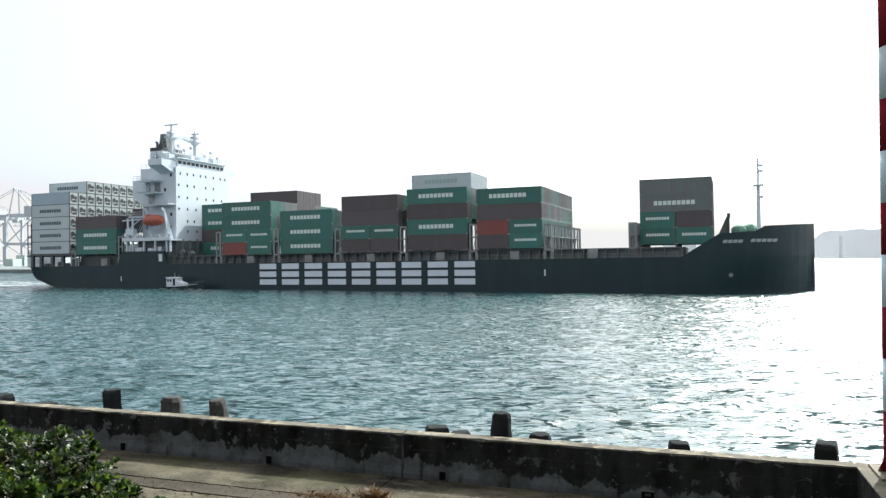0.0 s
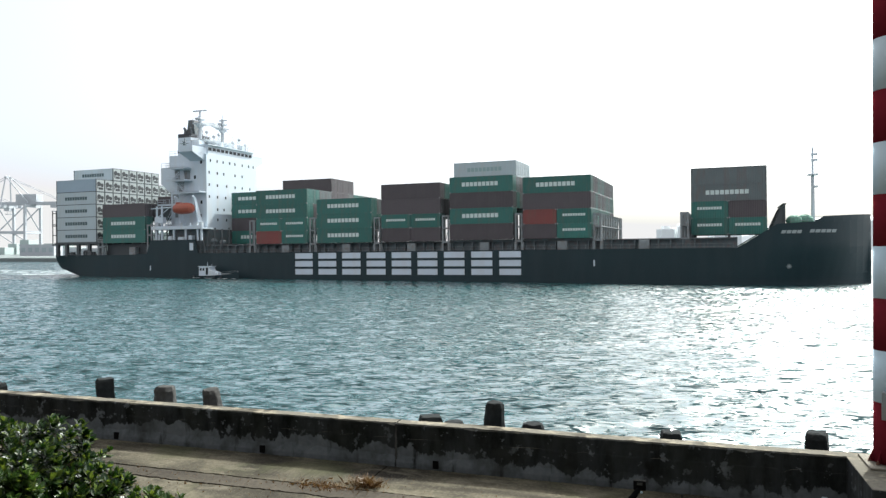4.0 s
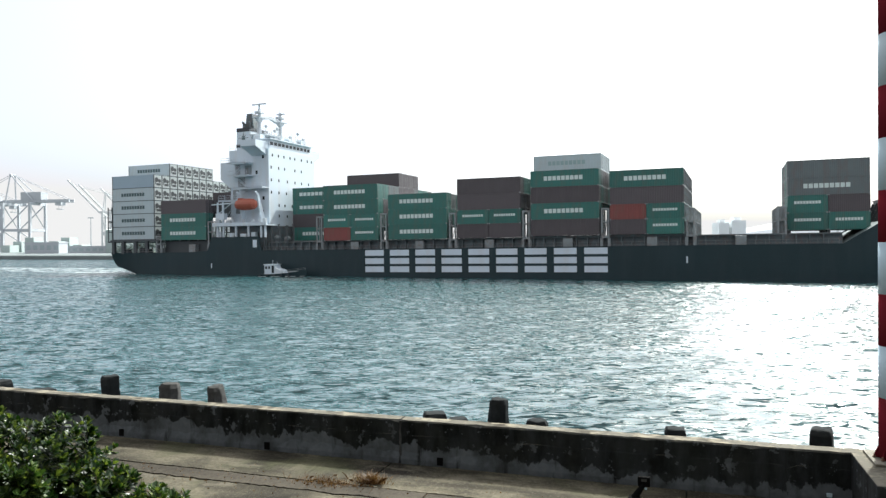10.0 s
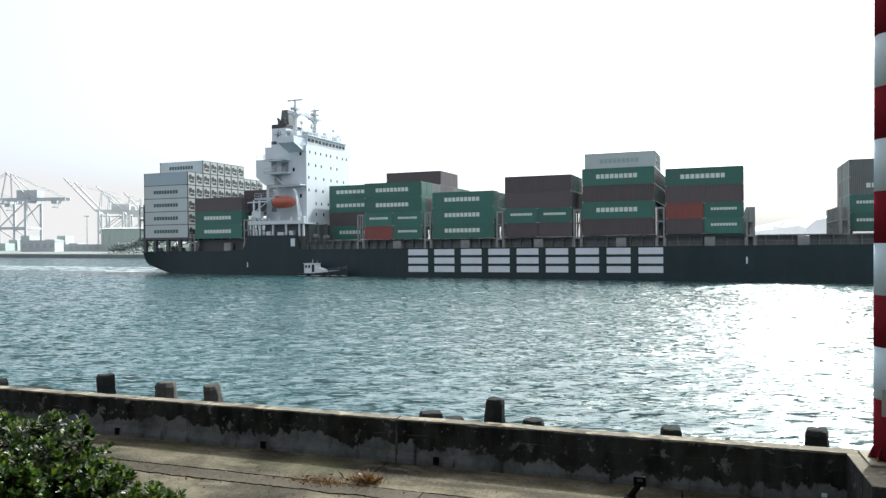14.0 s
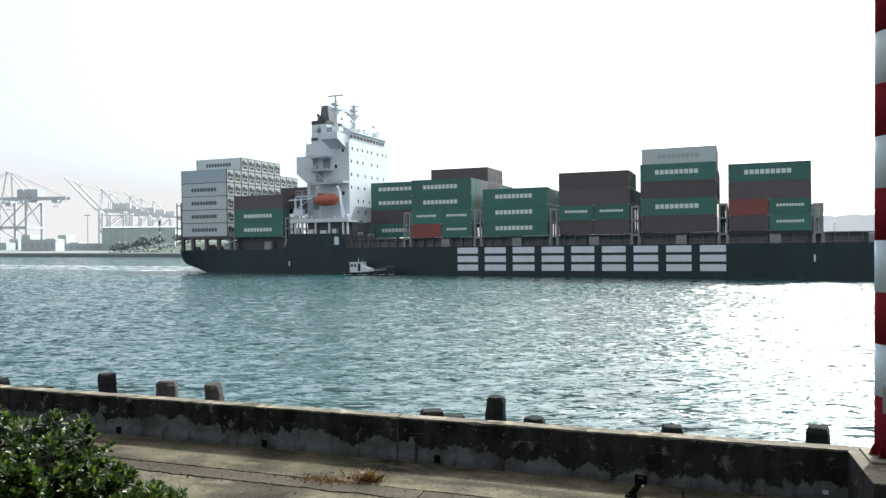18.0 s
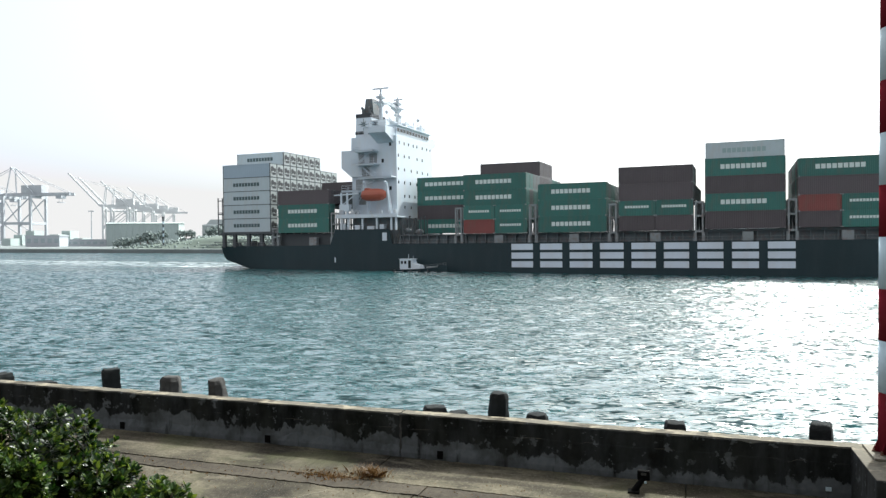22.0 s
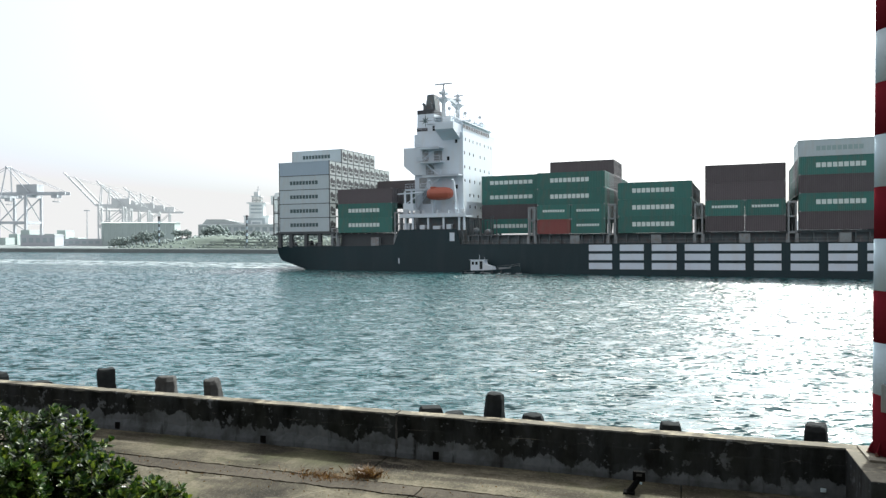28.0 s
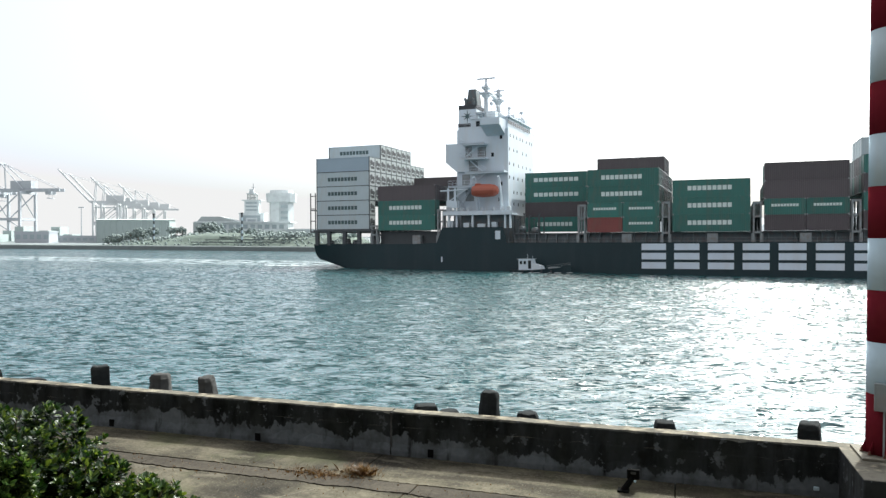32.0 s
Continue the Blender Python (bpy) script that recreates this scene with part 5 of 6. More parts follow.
WT = (M_MARKW, 0.20, 0.78)
PROTO = {
    "green40w": (container(L40, 2.896, M_GREEN, (M_MARKW, 0.145, 0.88)), "green forty-foot steel container with a wide white block marking"),
    "green40": (container(L40, 2.896, M_GREEN, WT), "green forty-foot steel container with white block marking stacked aboard the ship"),
    "green40n": (container(L40, 2.896, M_GREEN, None), "plain green forty-foot steel container stacked aboard the ship"),
    "brown40": (container(L40, 2.896, M_BROWN, None), "dull brown forty-foot steel container stacked aboard the ship"),
    "greymark40": (container(L40, 2.896, M_GREYC, WT), "weathered grey-green forty-foot container with white block marking"),
    "grey40": (container(L40, 2.896, M_GREYC, None), "weathered grey forty-foot steel container stacked aboard the ship"),
    "green20": (container(L20, 2.59, M_GREEN, WT, small=True), "green twenty-foot steel container with a short white marking"),
    "green20h": (container(L20, 2.896, M_GREEN, WT, small=True), "high green twenty-foot steel container with a short white marking"),
    "brown20h": (container(L20, 2.896, M_BROWN, None), "high dull brown twenty-foot steel container stacked aboard the ship"),
    "brown20": (container(L20, 2.59, M_BROWN, None), "dull brown twenty-foot steel container stacked aboard the ship"),
    "red20": (container(L20, 2.59, M_RED, None), "bright red twenty-foot steel container stacked aboard the ship"),
    "reefer": (container(L40, 2.896, M_REEFER, (M_MARKG, 0.22, 0.78), reefer=True), "white refrigerated container with grey-green marking and dark fan openings"),
    "white40": (container(L40, 2.896, M_REEFER, (M_MARKPALE, 0.22, 0.78)), "white forty-foot container with grey-green marking on the top tier"),
    "bluereefer": (container(L40, 2.896, M_BLUE, None, reefer=True), "blue-grey refrigerated container on top of the stern stack"),
    "innergreen": (container(L40, 2.896, M_GREEN, None), "green forty-foot container in the middle of the stack"),
    "innerbrown": (container(L40, 2.896, M_BROWN, None), "brown forty-foot container in the middle of the stack"),
}
used = set()


def stow(kind, x, y, z):
    ob, label = PROTO[kind]
    if kind not in used:
        used.add(kind)
        tagged(ob, label, "shipping container", group="containers aboard the ship")
    else:
        ob = copy_thing(ob, Matrix.Identity(4))
    return aboard(ob, Matrix.Translation((x, y, z)))


PITCH = 2.5
rng = random.Random(21)


def column(x, y, z, kinds):
    for kind in kinds:
        if isinstance(kind, tuple):
            for i, k in enumerate(kind):
                stow(k, x + i * (L20 + 0.07), y, z)
            z += 2.902 if kind[0].endswith("h") else 2.596
        else:
            stow(kind, x, y, z)
            z += 2.902
    return z


def inner(x, z, heights, first, last, low, y0=0.0):
    """The columns behind the outer one: the tiers from low up are built."""
    for j in range(first, last + 1):
        zz = z + low * 2.9
        for _ in range(low, heights(j)):
            stow(rng.choice(("innergreen", "innerbrown", "innergreen", "grey40")), x, y0 + j * PITCH, zz)
            zz += 2.902


# stern bay: refrigerated boxes across the whole breadth
for j in range(11):
    tiers = 5 + (1 if 2 <= j <= 7 else 0)
    for k in range(tiers):
        if j and k < 2:
            continue
        stow("bluereefer" if (j == 0 and k == 4) else "reefer", 0.7, j * PITCH, 8.66 + k * 2.902)
# bay before the superstructure's after side
column(14.75, 0.0, 8.45, ["green40", "green40", "brown40"])
inner(14.75, 8.45, lambda j: 3 if j < 7 else 4, 1, 10, 2)
# bays along the cargo deck
column(41.7, 11.1, 8.0, ["green40", "brown40", "green40w", "green40w"])
inner(41.7, 8.0, lambda j: 4, 1, 6, 2, y0=11.1)
column(56.1, 0.0, 7.75, [("red20", "green20"), ("green20", "green20"), "green40", "green40"])
inner(56.1, 7.15, lambda j: 4, 1, 10, 1)
for j in (4, 5, 6, 7):
    stow("brown40", 56.1, j * PITCH, 7.15 + 4 * 2.902)
column(70.5, 0.0, 7.75, ["green40", "green40", "green40"])
inner(70.5, 7.6, lambda j: 3, 1, 10, 1)
column(84.8, 0.0, 7.80, [("brown20", "brown20"), ("green20", "green20"), "brown40", "brown40"])
inner(84.8, 7.2, lambda j: 4 if j < 4 else 3, 1, 10, 2)
column(98.9, 0.0, 7.95, ["brown40", "green40", "brown40", "green40"])
inner(98.9, 7.95, lambda j: 4, 1, 10, 2)
for j in (1, 2, 3, 4):
    stow("white40", 98.9, j * PITCH, 7.95 + 4 * 2.902)
column(112.9, 0.0, 7.95, [("brown20", "green20"), ("red20", "green20"), "brown40", "green40"])
inner(112.9, 7.4, lambda j: 4, 1, 10, 0)
column(141.2, 7.4, 8.25, [("green20h", "green20h"), ("green20h", "brown20h"), "greymark40", "grey40"])
inner(141.2, 8.25, lambda j: 4, 1, 5, 0, y0=7.4)
for x in (141.3, 147.2, 152.9):
    for j in range(6):
        bm = B()
        bx(bm, x, x + 0.4, 7.6 + j * PITCH, 8.1 + j * PITCH, 7.7 if x < 148 else 5.6, 8.25)
        part("pedestal", bm, M_DARKSTEEL, ship)
for kind, (ob, _) in PROTO.items():
    if kind not in used:
        for o in (*ob.children_recursive, ob):
            bpy.data.objects.remove(o)


# ---- the pilot boat ----
def foam_streak(name, x0, x1, y, wide, seed, parent, paint=M_FOAM, slack=2.0, long=2.2):
    """Broken white water lying along a waterline, in ragged flecks."""
    rng = random.Random(seed)
    bm = B()
    x = x0
    while x < x1:
        L = rng.uniform(0.25, 1.0) * long
        w = wide * rng.uniform(0.3, 1.0)
        yy = y + rng.gauss(0, wide * 0.4)
        z = 0.16 + rng.uniform(0, 0.05)
        k = 5
        up = [bm.verts.new((x + L * i / k, yy + w * (0.1 + math.sin(math.pi * i / k)) * rng.uniform(0.5, 1.0), z)) for i in range(k + 1)]
        lo = [bm.verts.new((x + L * i / k, yy - w * (0.1 + math.sin(math.pi * i / k)) * rng.uniform(0.5, 1.0), z - 0.05)) for i in range(k + 1)]
        for i in range(k):
            bm.faces.new((lo[i], lo[i + 1], up[i + 1], up[i]))
        x += L * rng.uniform(0.9, slack)
    ob = part(name, bm, paint, parent, "white broken water")
    ob["kind"] = "stuff"
    return ob


def pilot_boat():
    base = empty("pilot_boat")
    tagged(base, "small dark-hulled pilot boat with a white wheelhouse beside the ship", "pilot boat")
    bm = B()
    st = ((-4.2, 1.2, 0.45), (-3.0, 1.4, 0.42), (0, 1.5, 0.5), (3, 1.25, 0.7), (5.2, 0.7, 0.95), (6.6, 0.06, 1.2))
    rings = []
    for x, w, h in st:
        rings.append([bm.verts.new(p) for p in ((x, -w, h), (x, -w * 0.85, -0.2), (x * 0.97, 0, -0.6), (x, w * 0.85, -0.2), (x, w, h))])
    for a, b in zip(rings, rings[1:]):
        for i in range(5):
            j = (i + 1) % 5
            bm.faces.new((a[i], a[j], b[j], b[i]))
    bm.faces.new(rings[0])
    bm.faces.new(rings[-1])
    part("hull", bm, M_HULL, base)
    bm = B()
    prism(bm, [(-2.6, 0.4), (-2.6, 2.35), (-0.1, 2.35), (0.1, 1.6), (1.5, 1.2), (1.8, 0.5)], "y", -0.95, 0.95)
    bx(bm, -2.8, 0.1, -1.05, 1.05, 2.35, 2.45)
    cabin = part("wheelhouse", bm, M_WHITE, base, "white boat wheelhouse")
    for x in (-2.15, -1.45):
        bm = B()
        bx(bm, x - 0.22, x + 0.22, -0.98, -0.94, 1.5, 2.05)
        part("window", bm, M_GLASS, cabin)
    bm = B()
    bx(bm, -0.85, -0.3, -0.98, -0.94, 0.7, 2.15)
    part("door", bm, M_GLASS, cabin)
    bm = B()
    rod(bm, (-1.2, 0, 2.4), (-1.2, 0, 3.3), 0.04, 0.03, 6)
    rod(bm, (-0.4, 0.4, 2.4), (-0.4, 0.4, 2.95), 0.03, 0.02, 6)
    part("aerial", bm, M_WHITE, base)
    bm = B()
    rail(bm, [(2.6, -1.25, 0.7), (5.0, -0.7, 0.95), (6.4, 0, 1.2)], h=0.55, r=0.025)
    bx(bm, 2.6, 4.6, -0.5, 0.5, 0.6, 1.0, bevel=0.05)
    part("foredeck_gear", bm, M_STEEL, base)
    for x in (-3.4, -1.7, 0.0, 1.7, 3.4):
        bm = B()
        rod(bm, (x, -1.55, 0.0), (x, -1.55, 0.5), 0.18, 0.18, 8)
        part("fender", bm, M_BLACK, base)
    foam = foam_streak("bow_foam", -3.5, 6.5, -1.9, 0.22, 21, base, M_WAKE, 2.4, 1.4)
    foam.location.z = -0.12
    return base


boat = pilot_boat()
BOAT = Matrix.Translation((47.2, -3.0, SEA + 0.1))
boat.matrix_basis = ship_pose(0, False) @ BOAT

# the track that the ship leaves on the water
wake = empty("wake")
tagged(wake, "thin pale lines of disturbed water trailing the ship", "wake", kind="stuff")
for i, (y, wide) in enumerate(((3.0, 0.45), (9.0, 0.7), (14.0, 0.6), (20.0, 0.9), (25.0, 0.5))):
    foam_streak("foam_line", -170.0, -1.0, y, wide, 51 + i, wake, M_WAKE, 1.35, 7.0)
foam_streak("stern_wash", -14.0, 6.0, 2.0, 0.5, 71, wake, M_FOAM, 1.3, 2.4)
foam_streak("stern_wash", -9.0, 6.5, 5.0, 0.7, 72, wake, M_FOAM, 1.3, 2.0)
WAKE = Matrix.Translation((0, 0, SEA))
wake.matrix_basis = ship_pose(0, False) @ WAKE


# ---- the far shore: quay, grass bank, harbour buildings and cranes ----
def far(px, py, z=0.0):
    """A spot px metres along the far quay and py behind its face."""
    return Matrix.Translation((-125.0, 322.4, z)) @ Matrix.Rotation(radians(-18.6), 4, "Z") @ Matrix.Translation((px, py, 0))


def spot(bearing, depth, z=0.0):
    """A spot by its sideways slope from the balcony and its depth."""
    return Matrix.Translation((bearing * depth, depth, z))


bm = B()
prism(bm, [(0, -2), (1.0, 2.3), (1.6, 2.6), (900, 2.6), (900, -2)], "x", -900, 128)
shore = part("far_quay", bm, M_QUAY)
shore.matrix_world = far(0, 0)
tagged(shore, "low dark stone quay across the harbour", "quay", kind="structure")


def grass_bank():
    bm = B()
    nx, ny = 120, 18
    vs = []
    for j in range(ny):
        row = []
        for i in range(nx):
            x, y = -40 + i * 1.1, 3 + j * 1.65
            rise = min(1, j / 5) * min(1, max(0, i - 1) / 40) ** 0.8 * min(1, (nx - 1 - i) / 9)
            step = 0.35 * (math.floor(j / 2) - j / 2)
            z = 2.55 + rise * (4.9 + 0.8 * math.sin(x * 0.09) + step) * min(1, 0.5 + 0.5 * j / 10) + 0.35 * noise.noise(Vector((x * 0.2, y * 0.2, 0)))
            row.append(bm.verts.new((x, y, z)))
        vs.append(row)
    for a, b in zip(vs, vs[1:]):
        for i in range(nx - 1):
            bm.faces.new((a[i], a[i + 1], b[i + 1], b[i]))
    ob = part("grass_bank", bm, M_GRASS, smooth=True)
    ob.matrix_world = far(0, 0)
    return tagged(ob, "pale green grass bank with low terraces behind the quay", "grass", kind="stuff")


grass_bank()


def bushes():
    """Low scrub scattered over the bank, too many to count."""
    rng = random.Random(71)
    bm = B()
    for k in range(700):
        x = rng.uniform(-38, 84)
        y = rng.uniform(4, 27)
        edge = min(1, max(0, (x + 38) / 44)) ** 0.8
        z = 2.6 + edge * 4.9 * min(1, (y - 3) / 9) * min(1, 0.5 + 0.5 * (y - 3) / 18)
        r = rng.uniform(0.35, 0.9) * (1.5 if y > 18 else 0.8)
        m2 = Matrix.Translation((x, y, z)) @ Euler((rng.random() * 3, rng.random() * 3, 0)).to_matrix().to_4x4() @ Matrix.Diagonal((r * 1.6, r, r * 0.7, 1))
        bmesh.ops.create_icosphere(bm, subdivisions=1, radius=1.0, matrix=m2)
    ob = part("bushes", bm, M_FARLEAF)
    ob.matrix_world = far(0, 0)
    tagged(ob, "low green scrub over the far bank, greyed in colour for haze", "bushes", kind="stuff")


bushes()
for k, z in enumerate((4.3, 5.5, 6.6)):
    bm = B()
    bx(bm, 13 + k * 5.5, 60 + k * 3, 0, 0.4, 0, 0.35)
    hedge = part("terrace_wall", bm, M_QUAY)
    hedge.matrix_world = far(0, 5.1 + k * 2.7, z - 0.35)
    tagged(hedge, "low terrace wall across the grass bank", "terrace wall", kind="structure")


def far_tree(m, h, w, seed):
    base = empty("tree", m)
    tagged(base, "green tree on the far bank, leaves greyed in colour for haze", "tree", group="far trees")
    rng = random.Random(seed)
    bm = B()
    rod(bm, (0, 0, -2.5), (0, 0, h * 0.5), 0.25, 0.16, 6)
    for k in range(4):
        an = k * 1.57 + rng.random()
        rod(bm, (0, 0, h * 0.35), (math.cos(an) * w * 0.3, math.sin(an) * w * 0.3, h * 0.65), 0.1, 0.05, 5)
    part("trunk", bm, M_BARK, base)
    bm = B()
    for k in range(80):
        d = Vector((rng.gauss(0, 1), rng.gauss(0, 1), rng.gauss(0, 1))).normalized() * rng.uniform(0.4, 1.0)
        c = Vector((d.x * w * 0.5, d.y * w * 0.5, h * 0.42 + d.z * h * 0.46))
        r = rng.uniform(0.12, 0.22) * w * 0.55
        m2 = Matrix.Translation(c) @ Euler((rng.random() * 3, rng.random() * 3, 0)).to_matrix().to_4x4() @ Matrix.Diagonal((r, r * 0.8, r * 0.7, 1))
        bmesh.ops.create_icosphere(bm, subdivisions=1, radius=1.0, matrix=m2)
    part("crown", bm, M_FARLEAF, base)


TREES = [(-0.455, 378, 3.0, 4.5), (-0.448, 380, 3.2, 5), (-0.44, 377, 3.4, 5), (-0.425, 380, 5.0, 5), (-0.415, 380, 6.0, 5.5), (-0.408, 382, 6.0, 5), (-0.395, 380, 7.0, 5), (-0.37, 376, 8.0, 4), (-0.362, 376, 8.0, 3.5), (-0.355, 378, 8.0, 4), (-0.322, 385, 6.0, 9), (-0.315, 385, 6.0, 9), (-0.308, 385, 7.0, 7), (-0.30, 380, 7.0, 4), (-0.285, 372, 6.5, 5), (-0.275, 370, 6.5, 5), (-0.262, 368, 6.5, 5), (-0.25, 372, 5.0, 6), (-0.236, 372, 5.0, 5), (-0.225, 370, 4.0, 7), (-0.213, 368, 4.0, 6), (-0.20, 366, 3.0, 6), (-0.19, 364, 3.0, 6)]
for i, (b, d, z, h) in enumerate(TREES):
    far_tree(spot(b, d * 0.915, EYE_Z + (z - EYE_Z) * 0.915), h * 0.92, h * 1.15, 300 + i)


def beacon_mast(m):
    base = empty("beacon_mast", m)
    tagged(base, "slender black and white striped beacon mast on the far bank", "beacon mast", group="beacon masts")
    for k in range(10):
        bm = B()
        rod(bm, (0, 0, k * 1.38), (0, 0, k * 1.38 + 1.38), 0.36, 0.36, 8)
        part("band", bm, M_BLACK if k % 2 else M_POLEWHITE, base)
    bm = B()
    bx(bm, -0.45, 0.45, -0.45, 0.45, 13.8, 14.5)
    part("lantern", bm, M_BLACK, base)


beacon_mast(spot(-0.3935, 333, 2.5))
beacon_mast(spot(-0.2735, 318, 2.5))


def shed():
    base = empty("warehouse", spot(-0.422, 432, 2.5))
    tagged(base, "long grey-green harbour warehouse, its colour paled for haze", "warehouse")
    bm = B()
    bx(bm, -21.5, 21.5, 0, 9, 0, 13.6)
    part("wall", bm, M_SHED, base)
    bm = B()
    prism(bm, [(-0.6, 13.6), (4.5, 14.2), (9.6, 13.6)], "x", -22, 22)
    part("roof", bm, M_SHED, base)
    for k in range(12):
        bm = B()
        bx(bm, -21 + k * 3.7, -20.7 + k * 3.7, -0.25, 0, 0, 13.4)
        part("rib", bm, M_SHED, base)


shed()


def control_tower():
    base = empty("harbour_control_tower", spot(-0.2605, 420, 13.0))
    tagged(base, "white stepped harbour control tower with dark window bands", "control tower")
    for w, z0, z1 in ((7.0, 0.0, 6.5), (4.1, 7.0, 14.0), (1.3, 18.2, 20.6)):
        bm = B()
        bx(bm, -w, w, 0, w * 1.2, z0, z1)
        part("storey", bm, M_PALEBLD, base)
    for w, z in ((7.4, 6.5), (5.6, 14.0), (2.9, 17.8)):
        bm = B()
        bx(bm, -w, w, -0.6, w * 1.2 + 0.6, z, z + 0.5)
        part("eave", bm, M_PALEBLD, base)
    for x in (-2.4, -0.8, 0.8, 2.4):
        for y in (0.4, 3.6):
            bm = B()
            bx(bm, x - 0.22, x + 0.22, y, y + 0.4, 14.5, 17.8)
            part("lantern_post", bm, M_FARROOF, base)
    bm = B()
    bx(bm, -2.5, 2.5, 0.35, 4.0, 15.6, 15.9)
    part("lantern_rail", bm, M_FARROOF, base)
    for w, z, h in ((3.2, 8.2, 1.0), (3.2, 10.2, 1.0), (3.2, 12.2, 1.0)):
        bm = B()
        bx(bm, -w, w, -0.12, 0.02, z, z + h)
        part("window_band", bm, M_FARGLASS, base)
    bm = B()
    bx(bm, -5.0, 5.0, -0.10, 0.02, 0.6, 5.6)
    bay = part("entrance_bay", bm, M_FARGLASS, base, "dark recessed bay")
    bm = B()
    bx(bm, -3.2, -2.4, -0.4, -0.1, 0.6, 4.2)
    bx(bm, 2.4, 3.2, -0.4, -0.1, 0.6, 4.2)
    bx(bm, -2.4, 2.4, -0.4, -0.1, 3.4, 4.2)
    part("portal", bm, M_PALEBLD, bay, "white portal frame")
    bm = B()
    bx(bm, -13, -1, -3, 12, -10.4, 0)
    bx(bm, -1, 13, -3, 12, -10.4, 0)
    part("podium", bm, M_PALEBLD, base)
    bm = B()
    rod(bm, (0, 4, 20.8), (0, 4, 24.0), 0.3, 0.2, 6)
    bx(bm, -1.2, 1.2, 3.6, 4.4, 21.8, 22.0)
    part("aerial", bm, M_HAZED, base)


control_tower()


def round_building():
    base = empty("round_building", spot(-0.2235, 455, 12.0))
    tagged(base, "pale octagonal tower building with a wider top in the haze", "building")
    bm = B()
    rod(bm, (0, 8, -9.4), (0, 8, 17.0), 7.6, 7.6, 8)
    part("shaft", bm, M_PALEBLD, base)
    bm = B()
    rod(bm, (0, 8, 16.0), (0, 8, 21.5), 9.2, 9.6, 12)
    rod(bm, (0, 8, 21.5), (0, 8, 23.4), 7.4, 7.0, 12)
    part("crown_storey", bm, M_PALEBLD, base)
    for k in range(4):
        bm = B()
        bx(bm, 1.2, 5.6, -0.2, 0.9, 1.5 + k * 3.6, 3.2 + k * 3.6)
        part("window", bm, M_FARGLASS, base)


round_building()


def low_building(b, d, z, w, dep, h, roof_over, label, roof=None, gable=False, paint=M_PALEBLD):
    base = empty("low_building", spot(b, d, z))
    tagged(base, label, "building", group="far quay buildings")
    bm = B()
    bx(bm, -w / 2, w / 2, 0, dep, -6.0, h)
    part("wall", bm, paint, base)
    bm = B()
    bx(bm, -w / 2 - roof_over, w / 2 + roof_over, -roof_over, dep + roof_over, h, h + 0.7)
    part("roof", bm, paint if gable else (roof or paint), base)
    if gable:
        bm = B()
        prism(bm, [(-w / 2 - 1.5, h), (-w / 2 + 1.5, h + 3.4), (-w / 2 + 12, h + 3.4), (-w / 2 + 22, h + 0.7)], "y", 1, dep - 1)
        prism(bm, [(-w / 2 - 2.5, h - 6), (-w / 2 - 2.5, h + 0.4), (-w / 2 + 3, h + 0.4), (-w / 2 + 3, h - 6)], "y", -0.8, dep - 1)
        part("roof", bm, roof or paint, base, "grey hipped roof")
    for k in range(int(w / 4)):
        bm = B()
        bx(bm, -w / 2 + 1 + k * 4, -w / 2 + 3.6 + k * 4, -0.1, 0.02, h * 0.35, h * 0.8)
        part("window", bm, M_FARGLASS, base)


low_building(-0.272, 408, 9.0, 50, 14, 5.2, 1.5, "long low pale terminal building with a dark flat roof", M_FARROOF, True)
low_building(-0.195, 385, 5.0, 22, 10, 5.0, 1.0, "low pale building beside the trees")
low_building(-0.56, 425, 2.6, 20, 10, 6.0, 0.3, "small pale quay hut under the cranes", paint=M_HAZED)
low_building(-0.515, 440, 2.6, 60, 10, 3.6, 0.3, "long low pale quay shed", paint=M_HAZED)


def lamp_mast(m, h):
    base = empty("light_mast", m)
    tagged(base, "tall thin floodlight mast on the far quay", "light mast")
    bm = B()
    rod(bm, (0, 0, 0), (0, 0, h), 0.45, 0.25, 6)
    part("pole", bm, M_HAZED, base)
    bm = B()
    bx(bm, -2.0, 2.0, -0.5, 0.5, h - 0.2, h + 0.5)
    part("lamp_head", bm, M_HAZED, base)


lamp_mast(spot(-0.492, 520, 2.6), 24)


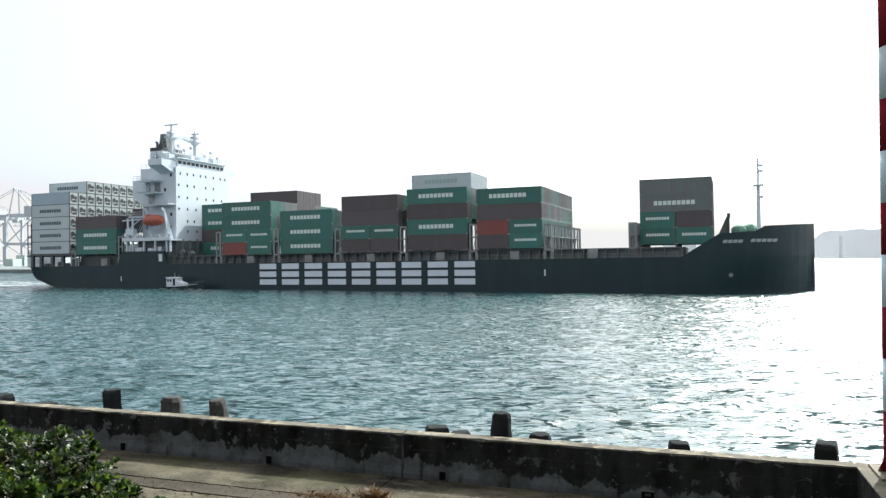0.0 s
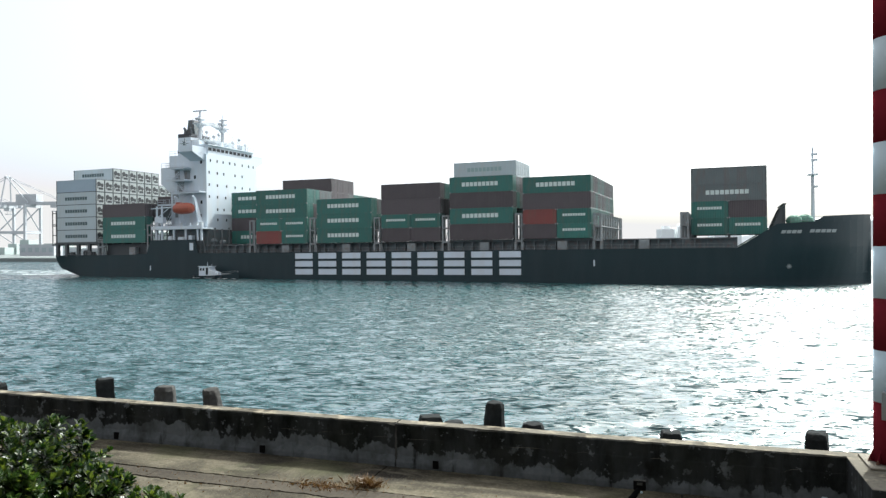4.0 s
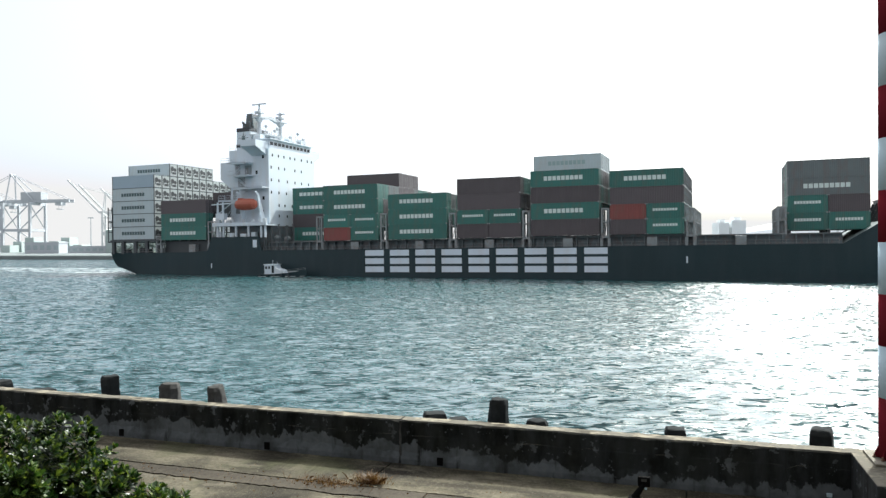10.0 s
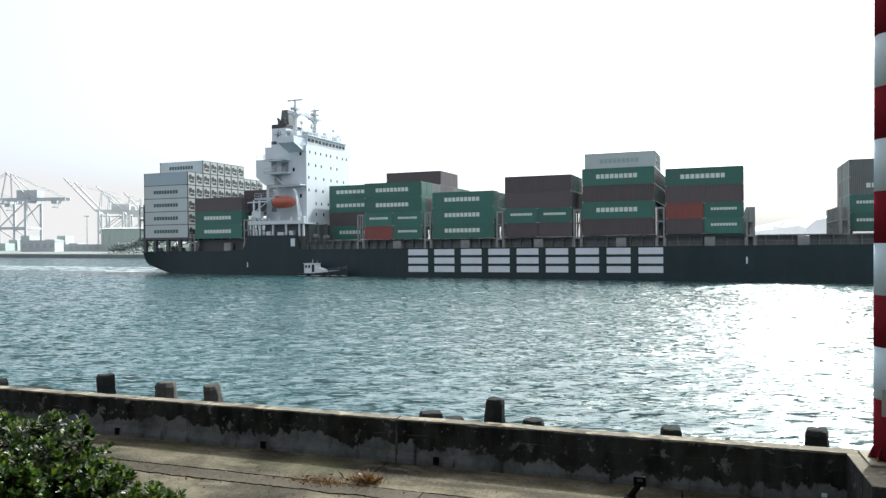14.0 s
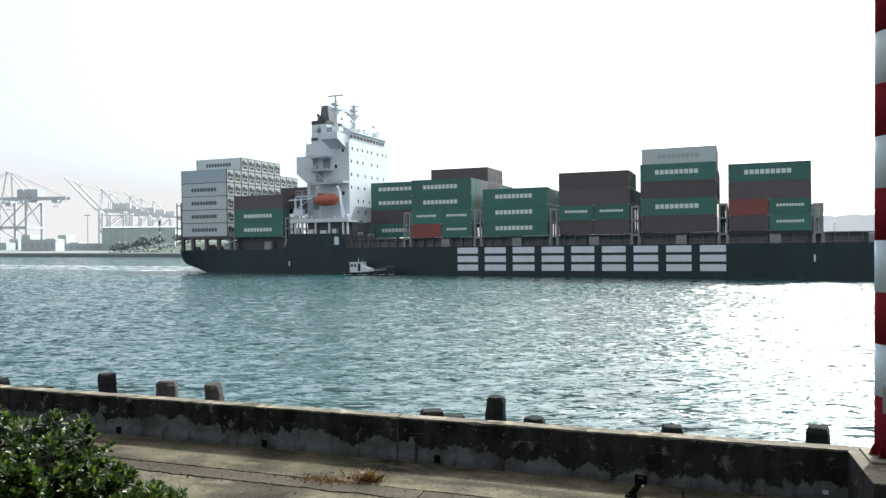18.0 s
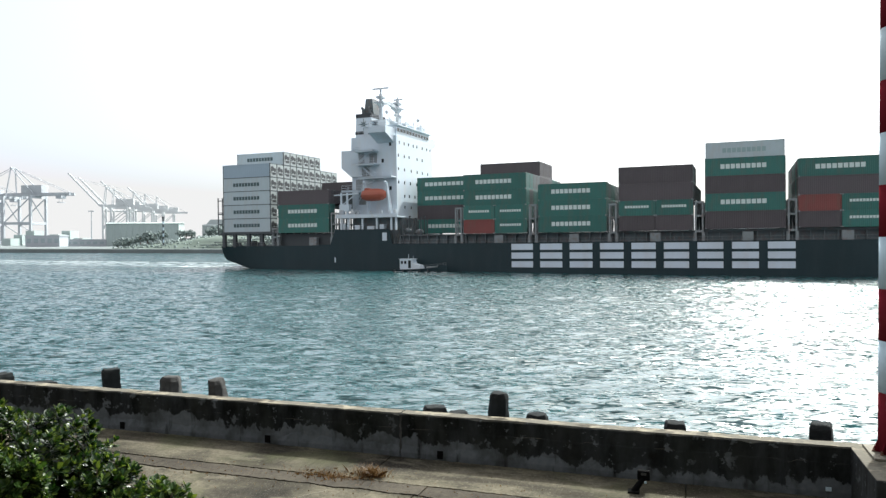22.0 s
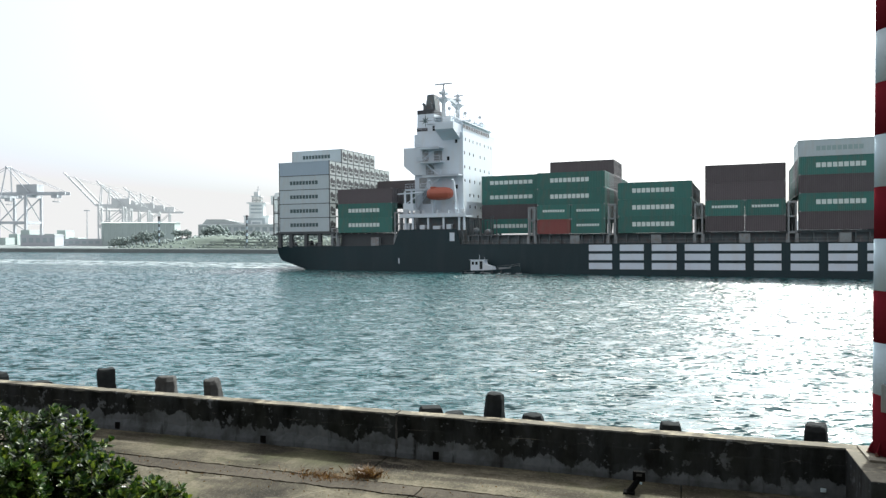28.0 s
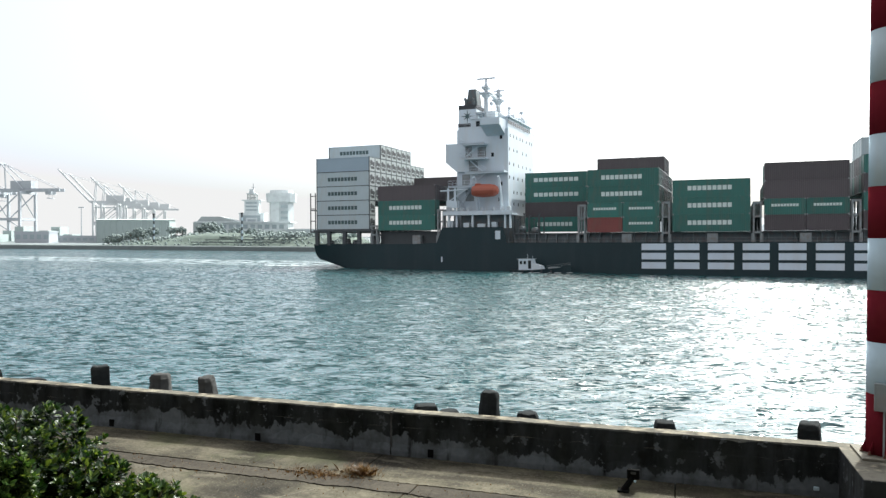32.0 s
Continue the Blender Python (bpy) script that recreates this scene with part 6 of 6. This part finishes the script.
def quay_crane(m, raised, reach=38.0, paint=None, back=42.0):
    """Ship-to-shore crane: portal, girder, boom, frame and stays."""
    base = empty("quay_crane", m)
    tagged(base, "container quay crane paled in colour for haze, its boom " + ("raised" if raised else "lowered"), "quay crane", group="quay cranes")
    for x in (-9, 9):
        for y in (0, 24):
            bm = B()
            bx(bm, x - 0.9, x + 0.9, y - 0.9, y + 0.9, 0, 39)
            part("leg", bm, paint, base)
        bm = B()
        bx(bm, x - 0.6, x + 0.6, 0, 24, 16, 18)
        rod(bm, (x, 0, 17), (x, 24, 38), 0.5, 0.5, 6)
        rod(bm, (x, 24, 2), (x, 0, 16.5), 0.4, 0.4, 6)
        part("side_frame", bm, paint, base)
    for y in (0, 24):
        bm = B()
        bx(bm, -9, 9, y - 0.7, y + 0.7, 16, 18)
        rod(bm, (-9, y, 17), (9, y, 37.5), 0.45, 0.45, 6)
        bx(bm, -9, 9, y - 0.7, y + 0.7, 37, 39)
        part("portal_beam", bm, paint, base)
        bm = B()
        bx(bm, -11, 11, y - 0.8, y + 0.8, 0.6, 2.6)
        part("sill_beam", bm, paint, base)
    bm = B()
    for x in (-3, 3):
        bx(bm, x - 0.6, x + 0.6, -4, back, 39, 41.4)
    for k in range(int((back + 4) / 6)):
        bx(bm, -3, 3, -3 + k * 6, -2.5 + k * 6, 39.2, 40)
    part("girder", bm, paint, base)
    bm = B()
    bx(bm, -4, 4, 12, 30, 41.4, 47.5)
    part("machinery_house", bm, paint, base)
    bm = B()
    for x in (-6, 6):
        rod(bm, (x, 0, 39), (x * 0.4, 2, 62), 0.6, 0.5, 6)
        rod(bm, (x * 0.4, 2, 62), (x, 24, 41), 0.4, 0.4, 6)
    bx(bm, -3, 3, 1.4, 2.6, 61, 62.4)
    part("apex_frame", bm, paint, base)
    bm = B()
    an = radians(48 if raised else 0)
    c, s = math.cos(an), math.sin(an)
    for x in (-3, 3):
        rod(bm, (x, -4, 40.2), (x, -4 - reach * c, 40.2 + reach * s), 1.0, 0.8, 6)
        rod(bm, (x * 0.5, 2, 62), (x, -4 - reach * c * 0.9, 40.2 + reach * s * 0.9), 0.22, 0.22, 5)
        rod(bm, (x * 0.5, 2, 62), (x, back - 2, 41), 0.22, 0.22, 5)
    for k in range(7):
        q = reach * (k + 1) / 7.2
        rod(bm, (-3, -4 - q * c, 40.2 + q * s), (3, -4 - q * c, 40.2 + q * s), 0.5, 0.5, 5)
    part("boom", bm, paint, base)
    if not raised:
        bm = B()
        at = back - 10 if back > 50 else -21.5
        bx(bm, -3, 3, at - 2.5, at + 2.5, 36.6, 39)
        for k in (-2, 2):
            rod(bm, (k, at, 36.6), (k, at, 34.0), 0.1, 0.1, 4)
        bx(bm, -3.5, 3.5, at - 1, at + 1, 33.4, 34.0)
        part("trolley", bm, paint, base)


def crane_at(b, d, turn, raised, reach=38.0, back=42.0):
    # past 700 m the coat paled further for haze
    quay_crane(spot(b, d, 2.6) @ Matrix.Rotation(radians(turn), 4, "Z"), raised, reach, M_HAZED_FAR if d > 700 else M_HAZED, back)


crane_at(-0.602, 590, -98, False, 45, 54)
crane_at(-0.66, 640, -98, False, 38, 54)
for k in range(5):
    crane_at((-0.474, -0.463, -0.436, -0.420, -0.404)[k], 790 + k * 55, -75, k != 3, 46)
for k in range(7):
    bm = B()
    bx(bm, -3, 3, 0, 12, 0, 5 + (k % 3) * 2.6)
    st = part("stacked_container", bm, M_SHED)
    st.matrix_world = spot(-0.61 + k * 0.0165, 500 + (k % 2) * 12, 2.6)
    tagged(st, "grey container standing on the far quay, paled in colour for haze", "container", group="far containers")


# ---- the far side to the right: hill and skyline whitened for haze, light tower ----
def far_hill():
    bm = B()
    n = 80
    prev = None
    rng = random.Random(9)
    for i in range(n + 1):
        x = 505 + i * 15
        h = 44 + 5 * math.sin(i * 0.21) + 7 * min(1, i / 40) + rng.uniform(-1.6, 1.6)
        h *= min(1, (i / 2.0) ** 0.5)
        cur = [bm.verts.new((x, 1050 + i * 2.2, -1)), bm.verts.new((x, 1066 + i * 2.2, h * 0.86)), bm.verts.new((x, 1090 + i * 2.2, h)), bm.verts.new((x, 1400, h * 0.6)), bm.verts.new((x, 1400, -1))]
        if prev:
            for q in range(4):
                bm.faces.new((prev[q], cur[q], cur[q + 1], prev[q + 1]))
        prev = cur
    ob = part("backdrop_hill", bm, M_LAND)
    tagged(ob, "wooded headland coloured near white to stand for haze", "headland", kind="structure")


far_hill()
bm = B()
rod(bm, (0, 0, -13), (0, 0, 19), 3.2, 2.6, 12)
lt = part("tower", bm, M_LIGHTHOUSE)
base = empty("light_tower", spot(0.5245, 1020, 12.0))
tagged(base, "white light tower before the headland", "light tower")
lt.parent = base
bm = B()
rod(bm, (0, 0, 19), (0, 0, 21), 1.6, 1.2, 10)
part("lantern", bm, M_LIGHTHOUSE, base)
for i, (b, w, h) in enumerate(((0.301, 20, 33), (0.322, 18, 36), (0.371, 16, 37), (0.391, 22, 40), (0.465, 26, 32))):
    base = empty("far_building", spot(b, 1150, 0))
    tagged(base, "skyline block coloured near white to stand for haze", "building", group="skyline buildings")
    bm = B()
    bx(bm, -w / 2, w / 2, 0, 30, -1, h)
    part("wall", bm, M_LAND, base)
    bm = B()
    bx(bm, -w / 4, w / 4, 6, 20, h, h + 5)
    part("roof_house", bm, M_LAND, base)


# ---- what moves ----
def motions():
    for ob, m in afloat:
        walk(ob, [(t, ship_pose(t) @ m) for t in KEY_TIMES])
    walk(boat, [(t, ship_pose(t, False) @ BOAT @ pose(0, 0, 0.06 * math.sin(t * 1.9), 1.6 * math.sin(t * 1.3), 1.0 * math.sin(t * 1.7), 0)) for t in [k * 0.5 for k in range(65)]])
    walk(wake, [(t, ship_pose(t, False) @ WAKE) for t in KEY_TIMES])
    walk(water, [(t, pose(0.22 * t, -0.62 * t, SEA)) for t in (0.0, 16.0, 32.0)])


motions()
